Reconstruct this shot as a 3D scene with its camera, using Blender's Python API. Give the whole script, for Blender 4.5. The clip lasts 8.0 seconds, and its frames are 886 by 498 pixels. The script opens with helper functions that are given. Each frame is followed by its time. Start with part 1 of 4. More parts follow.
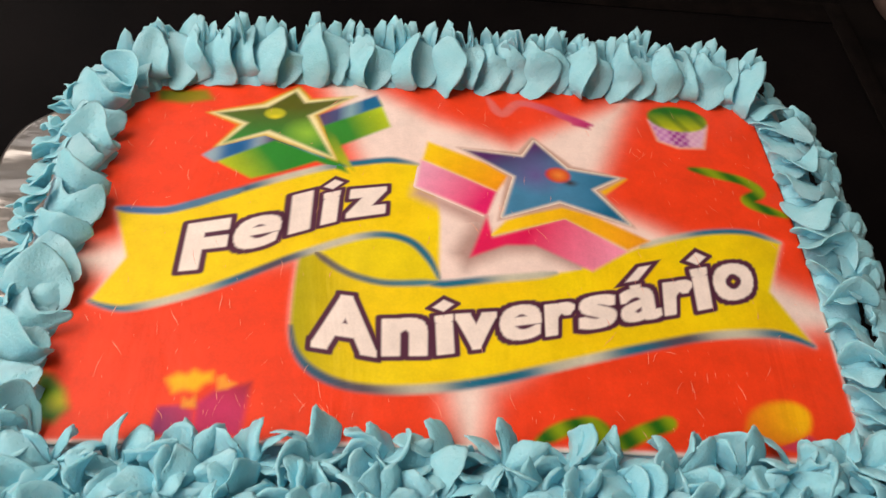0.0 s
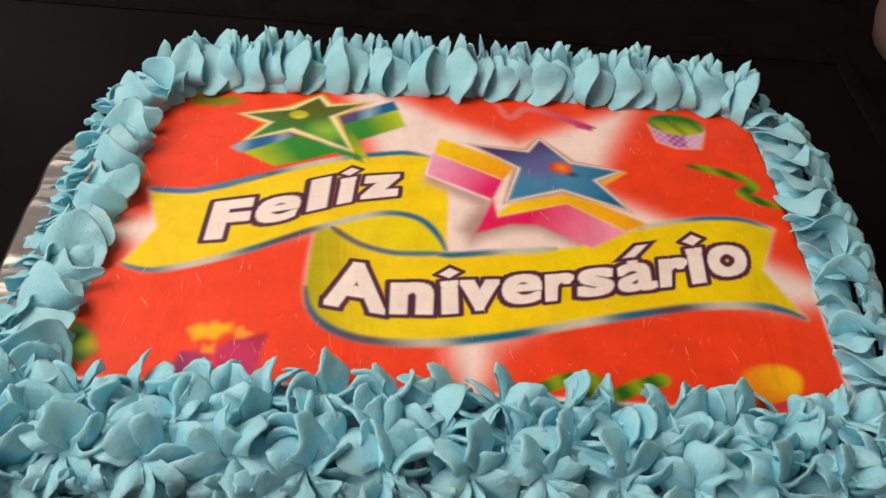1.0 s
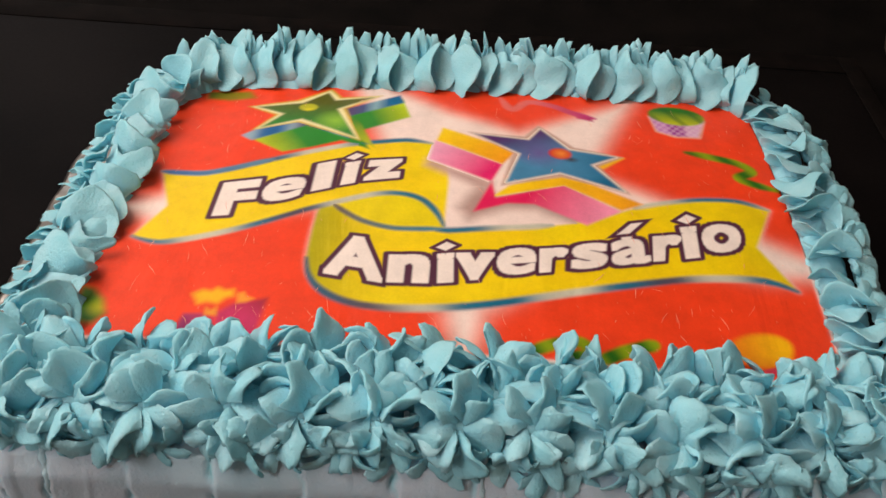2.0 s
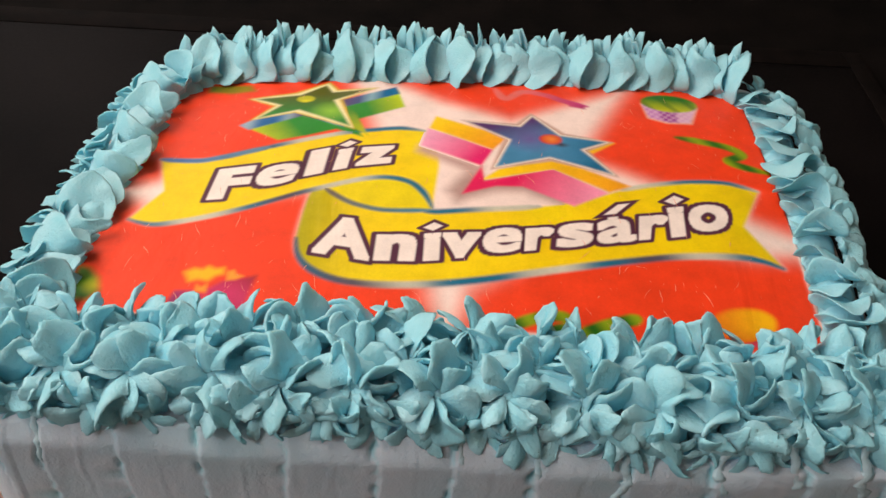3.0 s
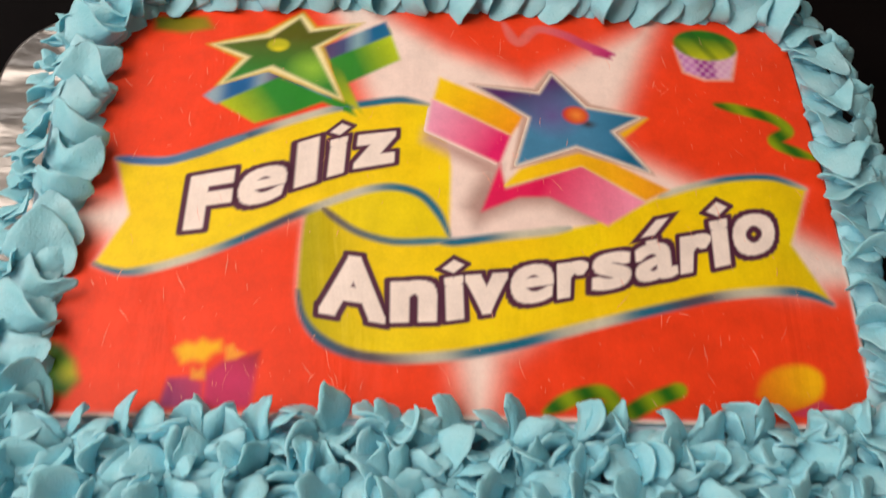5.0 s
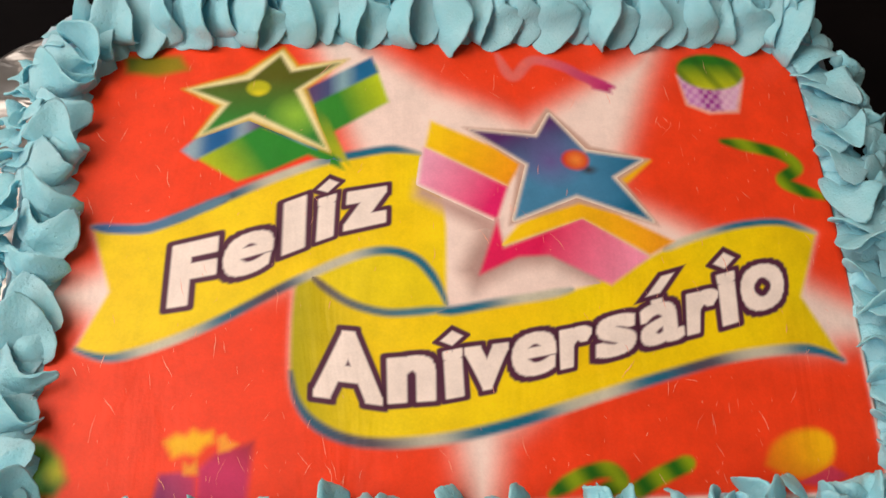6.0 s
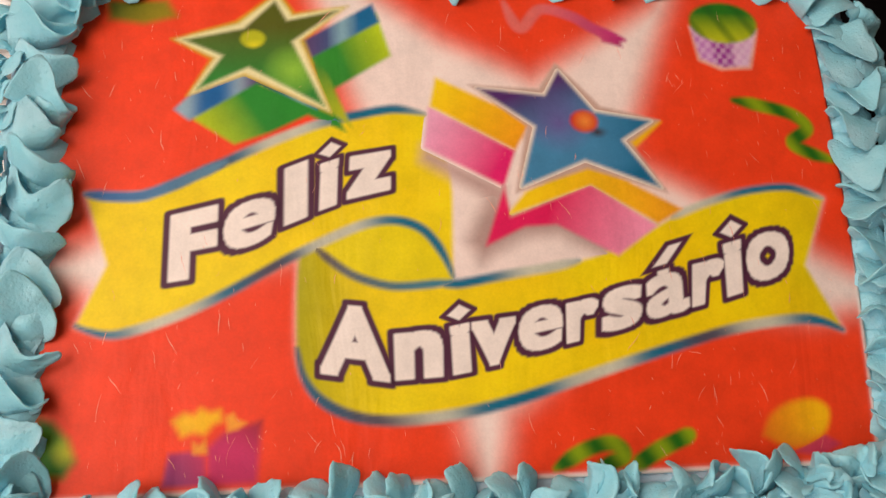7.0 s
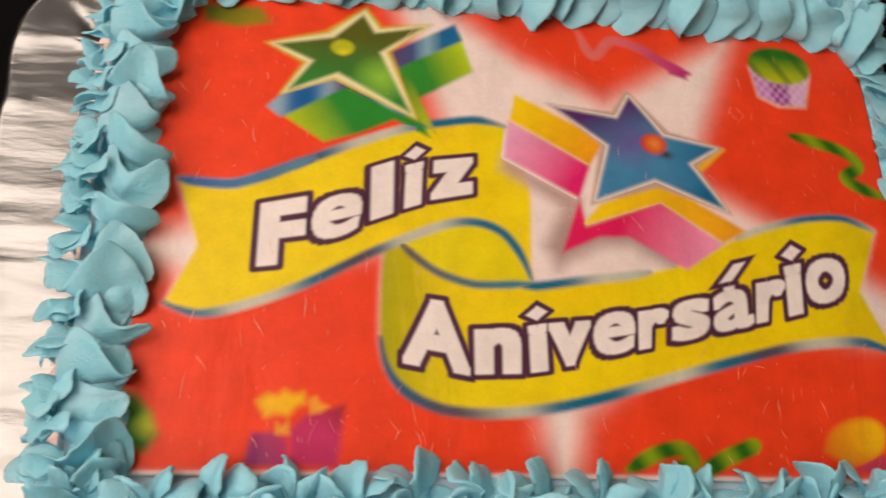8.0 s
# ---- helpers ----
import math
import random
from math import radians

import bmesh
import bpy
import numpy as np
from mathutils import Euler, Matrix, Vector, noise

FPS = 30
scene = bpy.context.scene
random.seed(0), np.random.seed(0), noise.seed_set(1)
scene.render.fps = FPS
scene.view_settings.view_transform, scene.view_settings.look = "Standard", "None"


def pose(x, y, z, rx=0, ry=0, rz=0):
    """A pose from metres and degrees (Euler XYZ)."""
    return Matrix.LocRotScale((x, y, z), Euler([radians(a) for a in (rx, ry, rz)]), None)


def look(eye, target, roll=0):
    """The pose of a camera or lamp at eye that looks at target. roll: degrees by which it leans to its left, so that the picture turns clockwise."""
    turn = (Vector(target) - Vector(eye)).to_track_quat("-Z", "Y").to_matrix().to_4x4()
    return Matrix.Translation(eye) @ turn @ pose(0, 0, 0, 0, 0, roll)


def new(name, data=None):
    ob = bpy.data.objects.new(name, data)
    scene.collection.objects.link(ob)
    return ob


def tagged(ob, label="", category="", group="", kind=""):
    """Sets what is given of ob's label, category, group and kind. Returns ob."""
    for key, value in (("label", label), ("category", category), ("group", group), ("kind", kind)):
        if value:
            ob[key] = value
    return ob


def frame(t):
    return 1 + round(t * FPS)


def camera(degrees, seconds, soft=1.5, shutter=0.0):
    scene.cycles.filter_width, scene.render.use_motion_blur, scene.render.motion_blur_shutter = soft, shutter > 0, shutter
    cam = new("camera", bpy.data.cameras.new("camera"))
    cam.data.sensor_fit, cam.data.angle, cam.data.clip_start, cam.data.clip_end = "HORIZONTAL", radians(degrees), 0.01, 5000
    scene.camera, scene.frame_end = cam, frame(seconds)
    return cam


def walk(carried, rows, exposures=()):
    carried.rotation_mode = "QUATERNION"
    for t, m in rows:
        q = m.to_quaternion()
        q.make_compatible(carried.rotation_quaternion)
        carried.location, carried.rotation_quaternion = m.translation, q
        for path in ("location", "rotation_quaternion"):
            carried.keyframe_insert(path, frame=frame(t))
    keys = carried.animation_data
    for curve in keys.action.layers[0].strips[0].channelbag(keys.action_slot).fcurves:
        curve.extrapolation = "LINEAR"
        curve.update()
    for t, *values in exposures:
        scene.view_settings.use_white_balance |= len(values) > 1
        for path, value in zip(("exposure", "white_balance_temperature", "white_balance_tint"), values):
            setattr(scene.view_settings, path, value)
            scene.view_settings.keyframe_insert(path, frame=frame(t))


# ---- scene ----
cam = camera(51.52, 8.0, shutter=0.5)
PATH = [
    (0, (-0.04349, -0.24884, 0.35979), (-0.00038, 0.00514, 0.05379), 10.094),
    (0.5, (-0.03794, -0.27745, 0.34976), (-0.00309, -0.0042, 0.05972), 8.432),
    (1, (-0.03263, -0.30125, 0.3448), (-0.00614, -0.01553, 0.06611), 7.290),
    (1.5, (-0.02609, -0.31669, 0.33849), (-0.00754, -0.02272, 0.06786), 6.415),
    (3, (0.0037, -0.34528, 0.32459), (-0.00109, -0.04012, 0.06603), 2.737),
    (3.5, (0.00453, -0.3326, 0.33008), (0.00265, -0.04674, 0.05029), 3.699),
    (3.8, (-0.0115, -0.3115, 0.3395), (0.0024, -0.0512, 0.0362), 5.8),
    (4, (-0.01634, -0.27808, 0.36332), (0.00015, -0.04461, 0.03895), 6.354),
    (4.5, (-0.03635, -0.23887, 0.37406), (-0.00273, -0.02257, 0.03927), 9.673),
    (5, (-0.04006, -0.20542, 0.3783), (-0.00352, -0.01052, 0.0309), 11.046),
    (5.2, (-0.03896, -0.1921, 0.37775), (-0.00318, 0.00213, 0.0299), 10.562),
    (6.5, (-0.04809, -0.12783, 0.39397), (7e-05, 0.00188, 0.01866), 18.446),
    (7, (-0.0556, -0.11073, 0.39394), (0.00086, -0.0047, 0.0124), 26.142),
    (7.5, (-0.06636, -0.10834, 0.39466), (0.00082, -0.00523, 0.01406), 31.854),
    (7.8, (-0.0845, -0.1465, 0.3855), (-0.0154, -0.0004, 0.0200), 25.5),
    (8, (-0.09841, -0.14355, 0.38581), (-0.02637, 0.00027, 0.01957), 27.899),
]
walk(cam, [(t, look(eye, target, roll)) for t, eye, target, roll in PATH],
     exposures=[(0, 0.1), (1.0, 0.03), (1.7, 0.04), (3.2, 0.19), (3.7, 0.15), (4.2, 0.04), (6.3, -0.02), (8.0, -0.17)])

# world, light and exposure
world = bpy.data.worlds.new("world")
scene.world = world
world.use_nodes = True
world.node_tree.nodes["Background"].inputs[0].default_value = (0.9, 0.95, 1.0, 1)
world.node_tree.nodes["Background"].inputs[1].default_value = 0.05


def area_light(name, eye, target, size_x, size_y, watts, colour):
    lamp = bpy.data.lights.new(name, "AREA")
    lamp.shape, lamp.size, lamp.size_y = "RECTANGLE", size_x, size_y
    lamp.energy, lamp.color = watts, colour
    ob = new(name, lamp)
    ob.matrix_world = look(eye, target)
    return ob


# Unseen key light, set low on the left for its falloff across the print.
area_light("left_key_light", (-0.60, 0.10, 0.95), (-0.05, 0.0, 0.08), 0.8, 0.8, 9.9, (1.0, 0.852, 0.76))
# Added light, no opening in the wall: gives sheen on print and foil.
area_light("far_sheen_light", (-1.00, 2.55, 1.15), (-0.1, 0.0, 0.08), 1.3, 0.9, 9.0, (1.0, 0.91, 0.87))
# Added fill from the front left, to brighten the front petals and side.
area_light("front_left_fill_light", (-1.72, -1.10, 1.35), (0.0, -0.1, 0.05), 0.9, 0.7, 23.0, (1.0, 0.92, 0.91))


# materials
def rgb(r, g, b):
    """A colour from 8-bit values, as linear light."""
    out = []
    for v in (r, g, b):
        v /= 255
        out.append(v / 12.92 if v <= 0.04045 else ((v + 0.055) / 1.055) ** 2.4)
    return tuple(out)


def material(name):
    m = bpy.data.materials.new(name)
    m.use_nodes = True
    nodes, links = m.node_tree.nodes, m.node_tree.links
    return m, nodes, links, nodes["Principled BSDF"]


def add(nodes, kind, **values):
    node = nodes.new(kind)
    for key, value in values.items():
        node.inputs[key.replace("_", " ")].default_value = value
    return node


def coords(nodes, links, scale=(1, 1, 1)):
    where = nodes.new("ShaderNodeTexCoord")
    mapping = nodes.new("ShaderNodeMapping")
    mapping.inputs["Scale"].default_value = scale
    links.new(where.outputs["Object"], mapping.inputs["Vector"])
    return mapping.outputs["Vector"]


def surface(name, low, high, scale, rough, rough_spread=0.08, bump=0.2, bump_scale=400.0, bump_depth=0.0004,
            metallic=0.0, stretch=(1, 1, 1), subsurface=0.0, sheen=0.5, detail=6.0):
    """Two colours mixed by a large and a small noise, uneven gloss and fine relief."""
    m, nodes, links, shader = material(name)
    vector = coords(nodes, links, stretch)
    big = add(nodes, "ShaderNodeTexNoise", Scale=scale, Detail=detail, Roughness=0.6)
    small = add(nodes, "ShaderNodeTexNoise", Scale=bump_scale, Detail=4.0, Roughness=0.6)
    links.new(vector, big.inputs["Vector"])
    links.new(vector, small.inputs["Vector"])
    ramp = nodes.new("ShaderNodeValToRGB")
    ramp.color_ramp.elements[0].position, ramp.color_ramp.elements[0].color = 0.32, (*low, 1)
    ramp.color_ramp.elements[1].position, ramp.color_ramp.elements[1].color = 0.68, (*high, 1)
    links.new(big.outputs["Fac"], ramp.inputs["Fac"])
    links.new(ramp.outputs["Color"], shader.inputs["Base Color"])
    gloss = nodes.new("ShaderNodeMapRange")
    gloss.inputs["To Min"].default_value, gloss.inputs["To Max"].default_value = rough - rough_spread, rough + rough_spread
    links.new(small.outputs["Fac"], gloss.inputs["Value"])
    links.new(gloss.outputs["Result"], shader.inputs["Roughness"])
    relief = add(nodes, "ShaderNodeBump", Strength=bump, Distance=bump_depth)
    links.new(small.outputs["Fac"], relief.inputs["Height"])
    links.new(relief.outputs["Normal"], shader.inputs["Normal"])
    shader.inputs["Metallic"].default_value = metallic
    shader.inputs["Specular IOR Level"].default_value = sheen
    if subsurface:
        shader.inputs["Subsurface Weight"].default_value = subsurface
        shader.inputs["Subsurface Radius"].default_value = (0.5, 0.8, 1.0)
        shader.inputs["Subsurface Scale"].default_value = 0.003
    return m


def frosting(name, low, high, rough=0.5, second_colour=None, pitted=0.5):
    """Whipped cream: soft, faintly shiny, with tiny air pits; a second colour is mixed in where the mesh says so."""
    m, nodes, links, shader = material(name)
    vector = coords(nodes, links)
    big = add(nodes, "ShaderNodeTexNoise", Scale=45.0, Detail=5.0, Roughness=0.6)
    grain = add(nodes, "ShaderNodeTexNoise", Scale=900.0, Detail=3.0, Roughness=0.6)
    pits = add(nodes, "ShaderNodeTexVoronoi", Scale=420.0)
    for node in (big, grain, pits):
        links.new(vector, node.inputs["Vector"])
    ramp = nodes.new("ShaderNodeValToRGB")
    ramp.color_ramp.elements[0].position, ramp.color_ramp.elements[0].color = 0.3, (*low, 1)
    ramp.color_ramp.elements[1].position, ramp.color_ramp.elements[1].color = 0.7, (*high, 1)
    links.new(big.outputs["Fac"], ramp.inputs["Fac"])
    links.new(ramp.outputs["Color"], shader.inputs["Base Color"])
    if second_colour:
        second_share = nodes.new("ShaderNodeAttribute")
        second_share.attribute_name = "second_share"
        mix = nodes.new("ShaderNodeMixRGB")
        mix.inputs[2].default_value = (*second_colour, 1)
        links.new(second_share.outputs["Fac"], mix.inputs[0])
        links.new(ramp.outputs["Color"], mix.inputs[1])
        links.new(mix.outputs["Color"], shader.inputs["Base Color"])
    hole = nodes.new("ShaderNodeMapRange")
    hole.inputs["From Min"].default_value, hole.inputs["From Max"].default_value = 0.05, 0.22
    links.new(pits.outputs["Distance"], hole.inputs["Value"])
    first = add(nodes, "ShaderNodeBump", Strength=pitted, Distance=0.0004)
    second = add(nodes, "ShaderNodeBump", Strength=0.6, Distance=0.0005)
    third = add(nodes, "ShaderNodeBump", Strength=0.4, Distance=0.0007)
    lumps = add(nodes, "ShaderNodeTexNoise", Scale=230.0, Detail=3.0, Roughness=0.55)
    links.new(vector, lumps.inputs["Vector"])
    links.new(lumps.outputs["Fac"], third.inputs["Height"])
    links.new(hole.outputs["Result"], first.inputs["Height"])
    links.new(grain.outputs["Fac"], second.inputs["Height"])
    links.new(first.outputs["Normal"], second.inputs["Normal"])
    links.new(second.outputs["Normal"], third.inputs["Normal"])
    links.new(third.outputs["Normal"], shader.inputs["Normal"])
    shader.inputs["Roughness"].default_value = rough
    shader.inputs["Specular IOR Level"].default_value = 0.42
    shader.inputs["Subsurface Weight"].default_value = 0.3
    shader.inputs["Subsurface Radius"].default_value = (0.6, 0.9, 1.0)
    shader.inputs["Subsurface Scale"].default_value = 0.003
    return m


def printed(name):
    """Edible ink on wafer paper: the ink's colour is stored per corner, the paper gives grain and small wrinkles."""
    m, nodes, links, shader = material(name)
    ink = nodes.new("ShaderNodeAttribute")
    ink.attribute_name = "ink"
    vector = coords(nodes, links)
    blot = add(nodes, "ShaderNodeTexNoise", Scale=70.0, Detail=6.0, Roughness=0.65)
    fibre = add(nodes, "ShaderNodeTexNoise", Scale=1100.0, Detail=3.0, Roughness=0.6)
    wrinkle = add(nodes, "ShaderNodeTexNoise", Scale=28.0, Detail=4.0, Roughness=0.55, Distortion=0.6)
    for node in (blot, fibre):
        links.new(vector, node.inputs["Vector"])
    links.new(coords(nodes, links, (1.0, 0.35, 1.0)), wrinkle.inputs["Vector"])
    tone = nodes.new("ShaderNodeMapRange")
    tone.inputs["From Min"].default_value, tone.inputs["From Max"].default_value = 0.3, 0.7
    tone.inputs["To Min"].default_value, tone.inputs["To Max"].default_value = 0.89, 1.09
    links.new(blot.outputs["Fac"], tone.inputs["Value"])
    grain = nodes.new("ShaderNodeMapRange")
    grain.inputs["From Min"].default_value, grain.inputs["From Max"].default_value = 0.3, 0.7
    grain.inputs["To Min"].default_value, grain.inputs["To Max"].default_value = 0.96, 1.03
    links.new(fibre.outputs["Fac"], grain.inputs["Value"])
    both = nodes.new("ShaderNodeMath")
    both.operation = "MULTIPLY"
    links.new(tone.outputs["Result"], both.inputs[0])
    links.new(grain.outputs["Result"], both.inputs[1])
    scaled = nodes.new("ShaderNodeVectorMath")
    scaled.operation = "SCALE"
    links.new(ink.outputs["Color"], scaled.inputs[0])
    links.new(both.outputs["Value"], scaled.inputs["Scale"])
    links.new(scaled.outputs["Vector"], shader.inputs["Base Color"])
    first = add(nodes, "ShaderNodeBump", Strength=0.85, Distance=0.0019)
    second = add(nodes, "ShaderNodeBump", Strength=0.25, Distance=0.0002)
    third = add(nodes, "ShaderNodeBump", Strength=0.10, Distance=0.0005)
    streak = add(nodes, "ShaderNodeTexNoise", Scale=1.0, Detail=3.0, Roughness=0.6, Distortion=0.5)
    links.new(coords(nodes, links, (120.0, 50.0, 1.0)), streak.inputs["Vector"])
    links.new(streak.outputs["Fac"], third.inputs["Height"])
    links.new(wrinkle.outputs["Fac"], first.inputs["Height"])
    links.new(fibre.outputs["Fac"], second.inputs["Height"])
    links.new(first.outputs["Normal"], third.inputs["Normal"])
    links.new(third.outputs["Normal"], second.inputs["Normal"])
    links.new(second.outputs["Normal"], shader.inputs["Normal"])
    shader.inputs["Roughness"].default_value = 0.50
    shader.inputs["Specular IOR Level"].default_value = 0.28
    return m


def foil(name):
    """Embossed silver foil: crinkled at two scales."""
    m, nodes, links, shader = material(name)
    crease = add(nodes, "ShaderNodeTexNoise", Scale=15.0, Detail=3.0, Roughness=0.5, Distortion=0.8)
    emboss = add(nodes, "ShaderNodeTexNoise", Scale=260.0, Detail=3.0, Roughness=0.6)
    links.new(coords(nodes, links, (0.5, 1.4, 1)), crease.inputs["Vector"])
    links.new(coords(nodes, links, (0.35, 1.5, 1)), emboss.inputs["Vector"])
    first = add(nodes, "ShaderNodeBump", Strength=0.75, Distance=0.006)
    second = add(nodes, "ShaderNodeBump", Strength=0.22, Distance=0.0008)
    links.new(crease.outputs["Fac"], first.inputs["Height"])
    links.new(emboss.outputs["Fac"], second.inputs["Height"])
    links.new(first.outputs["Normal"], second.inputs["Normal"])
    links.new(second.outputs["Normal"], shader.inputs["Normal"])
    shader.inputs["Base Color"].default_value = (0.30, 0.29, 0.275, 1)
    shader.inputs["Metallic"].default_value = 1.0
    shader.inputs["Roughness"].default_value = 0.31
    return m


BLUE = frosting("blue_buttercream", (0.26, 0.66, 0.77), (0.44, 0.79, 0.89), 0.46)
DRIP = frosting("pale_teal_buttercream", (0.44, 0.68, 0.77), (0.56, 0.75, 0.83), 0.48)
SIDE = frosting("pale_blue_buttercream", (0.54, 0.69, 0.79), (0.66, 0.75, 0.84), 0.5, second_colour=(0.30, 0.70, 0.78), pitted=0.12)
CREAM = frosting("cream_buttercream", (0.84, 0.65, 0.56), (0.90, 0.76, 0.67), 0.5)
INK = printed("edible_ink")
FOIL = foil("silver_foil")
GLASS_BLACK = surface("black_polished_panel", (0.0022, 0.0020, 0.0024), (0.0060, 0.0050, 0.0052), 9.0, 0.5, bump=0.05, sheen=0.03)
STONE_BLACK = surface("dark_stone", (0.003, 0.003, 0.003), (0.008, 0.0065, 0.006), 22.0, 0.7, bump=0.15, sheen=0.02)
WALL = surface("warm_plaster", (0.56, 0.49, 0.43), (0.64, 0.56, 0.49), 3.0, 0.85, bump=0.3, bump_scale=120.0)
CEILING = surface("ceiling_paint", (0.62, 0.60, 0.57), (0.70, 0.68, 0.65), 2.0, 0.9, bump=0.2, bump_scale=120.0)
FLOOR = surface("floor_tile", (0.24, 0.18, 0.14), (0.32, 0.25, 0.20), 4.0, 0.5)
WOOD = surface("dark_wood", (0.05, 0.03, 0.02), (0.10, 0.06, 0.04), 12.0, 0.5, stretch=(1, 1, 6))
CERAMIC = surface("beige_enamel", (0.15, 0.098, 0.082), (0.20, 0.14, 0.115), 18.0, 0.35, bump=0.1)
STRIP = surface("dull_dark_metal", (0.003, 0.0028, 0.0028), (0.008, 0.006, 0.0055), 60.0, 0.6, bump=0.1, sheen=0.025)
BLACK_PLASTIC = surface("black_plastic", (0.010, 0.010, 0.010), (0.02, 0.02, 0.02), 60.0, 0.4, bump=0.1)


# mesh helpers
def link(name, mesh, mat, parent=None, label=""):
    mesh.materials.append(mat)
    ob = new(name, mesh)
    if parent:
        ob.parent = parent
    if label:
        ob["label"] = label
    return ob


def part(name, bm, mat, parent=None, label="", smooth=True):
    mesh = bpy.data.meshes.new(name)
    bm.to_mesh(mesh)
    bm.free()
    for face in mesh.polygons:
        face.use_smooth = smooth
    return link(name, mesh, mat, parent, label)


def from_arrays(name, verts, faces, mat, parent=None, label="", smooth=True):
    mesh = bpy.data.meshes.new(name)
    mesh.from_pydata([tuple(v) for v in verts], [], faces)
    mesh.update()
    if smooth:
        for face in mesh.polygons:
            face.use_smooth = True
    return link(name, mesh, mat, parent, label)


def box(x0, x1, y0, y1, z0, z1, bevel=0.0, segments=2):
    bm = bmesh.new()
    bmesh.ops.create_cube(bm, size=1.0)
    for v in bm.verts:
        v.co = Vector(((x0 + x1) / 2 + v.co.x * (x1 - x0), (y0 + y1) / 2 + v.co.y * (y1 - y0), (z0 + z1) / 2 + v.co.z * (z1 - z0)))
    if bevel:
        bmesh.ops.bevel(bm, geom=bm.edges[:], offset=bevel, segments=segments, affect="EDGES", profile=0.5)
    return bm


def ease(f):
    f = min(1.0, max(0.0, f))
    return f * f * (3 - 2 * f)


def rounded(x0, x1, y0, y1, r, count):
    """Points and outward normals at even steps round a rectangle with round corners, from the front edge's left end, counterclockwise."""
    sides = [((x0 + r, y0), (x1 - r, y0), (0, -1)), ((x1, y0 + r), (x1, y1 - r), (1, 0)),
             ((x1 - r, y1), (x0 + r, y1), (0, 1)), ((x0, y1 - r), (x0, y0 + r), (-1, 0))]
    arc = math.pi * r / 2
    lengths = [math.dist(a, b) for a, b, _ in sides]
    total = sum(lengths) + 4 * arc
    out = []
    for i in range(count):
        s = total * i / count
        for (a, b, n), size in zip(sides, lengths):
            if s < size:
                f = s / size
                out.append((a[0] + (b[0] - a[0]) * f, a[1] + (b[1] - a[1]) * f, n[0], n[1]))
                break
            s -= size
            if s < arc:
                start = math.atan2(n[1], n[0])
                turn = start + s / r
                cx, cy = b[0] - n[0] * r, b[1] - n[1] * r
                out.append((cx + r * math.cos(turn), cy + r * math.sin(turn), math.cos(turn), math.sin(turn)))
                break
            s -= arc
    return out


# the setting
def wall(name, *bounds, mat=WALL):
    return tagged(part(name, box(*bounds), mat, smooth=False), kind="structure")


# Walls and ceiling are out of view, added to bounce light onto the cake.
wall("wall_north", -1.84, 1.64, 2.60, 2.68, -0.90, 1.75)
wall("wall_south", -1.84, 1.64, -2.28, -2.20, -0.90, 1.75)
wall("wall_west", -1.84, -1.76, -2.20, 2.60, -0.90, 1.75)
wall("wall_east", 1.56, 1.64, -2.20, 2.60, -0.90, 1.75)
wall("ceiling", -1.84, 1.64, -2.28, 2.68, 1.75, 1.83, mat=CEILING)
wall("floor", -1.84, 1.64, -2.28, 2.68, -0.98, -0.90, mat=FLOOR)

counter = tagged(new("counter"), "dark stone kitchen island with a wooden base", "counter")
part("countertop", box(-1.2, 1.0, -0.42, 0.560, -0.045, -0.008, 0.004), STONE_BLACK, counter, "nearly black stone top")
part("cabinet_body", box(-1.18, 0.98, -0.38, 0.540, -0.897, -0.047, 0.003), WOOD, counter, "dark wooden base unit")
panel = tagged(new("work_panel"), "black dull-surfaced work panel with narrow edge strips", "panel")
part("panel_sheet", box(-0.95, 0.2878, -0.40, 0.2708, -0.0078, 0.0, 0.0010, 3), GLASS_BLACK, panel)
part("edge_strip", box(0.2880, 0.3010, -0.40, 0.2945, -0.0078, 0.0006, 0.0005, 2), STRIP, panel, "dull black edge strip")
part("edge_strip", box(-0.95, 0.2878, 0.2710, 0.2945, -0.0078, 0.0006, 0.0005, 2), STRIP, panel, "dull black edge strip")


# the cake board
def board():
    outline = rounded(-0.2195, 0.214, -0.198, 0.137, 0.042, 420)
    verts, faces = [], []
    rings = [(0.050, 0.0), (0.036, 0.0), (0.026, 0.0), (0.018, 0.0), (0.011, 0.0), (0.0065, 0.0), (0.003, 0.0), (0.0012, 0.0), (0.0, -0.0016), (0.0, -0.0042), (0.0015, -0.0056)]
    n = len(outline)
    for inset, dz in rings:
        for i, (x, y, nx, ny) in enumerate(outline):
            crinkle = 0.0016 * noise.noise(Vector((x * 90, y * 90, 0.3))) + 0.0013 * noise.noise(Vector((x * 230, y * 230, 1.7)))
            off = inset + (0.9 * crinkle if inset < 0.005 else 0)
            fold = 0.0016 * noise.noise(Vector((x * 22 + y * 9, y * 60 - inset * 30, 5.0)))
            lift = crinkle * (1.1 if inset < 0.008 else 0.35) + fold * ease((0.05 - inset) / 0.02) if dz > -0.002 else 0.0
            verts.append((x - nx * off, y - ny * off, 0.0062 + dz + lift))
    for r in range(len(rings) - 1):
        for i in range(n):
            j = (i + 1) % n
            faces.append((r * n + i, (r + 1) * n + i, (r + 1) * n + j, r * n + j))
    faces.append(tuple(range(n)))
    faces.append(tuple(reversed(range((len(rings) - 1) * n, len(rings) * n))))
    ob = from_arrays("cake_board", verts, faces, FOIL)
    return tagged(ob, "crinkled silver foil cake board under the cake", "cake board")


board()

# the cake
TOP = 0.080
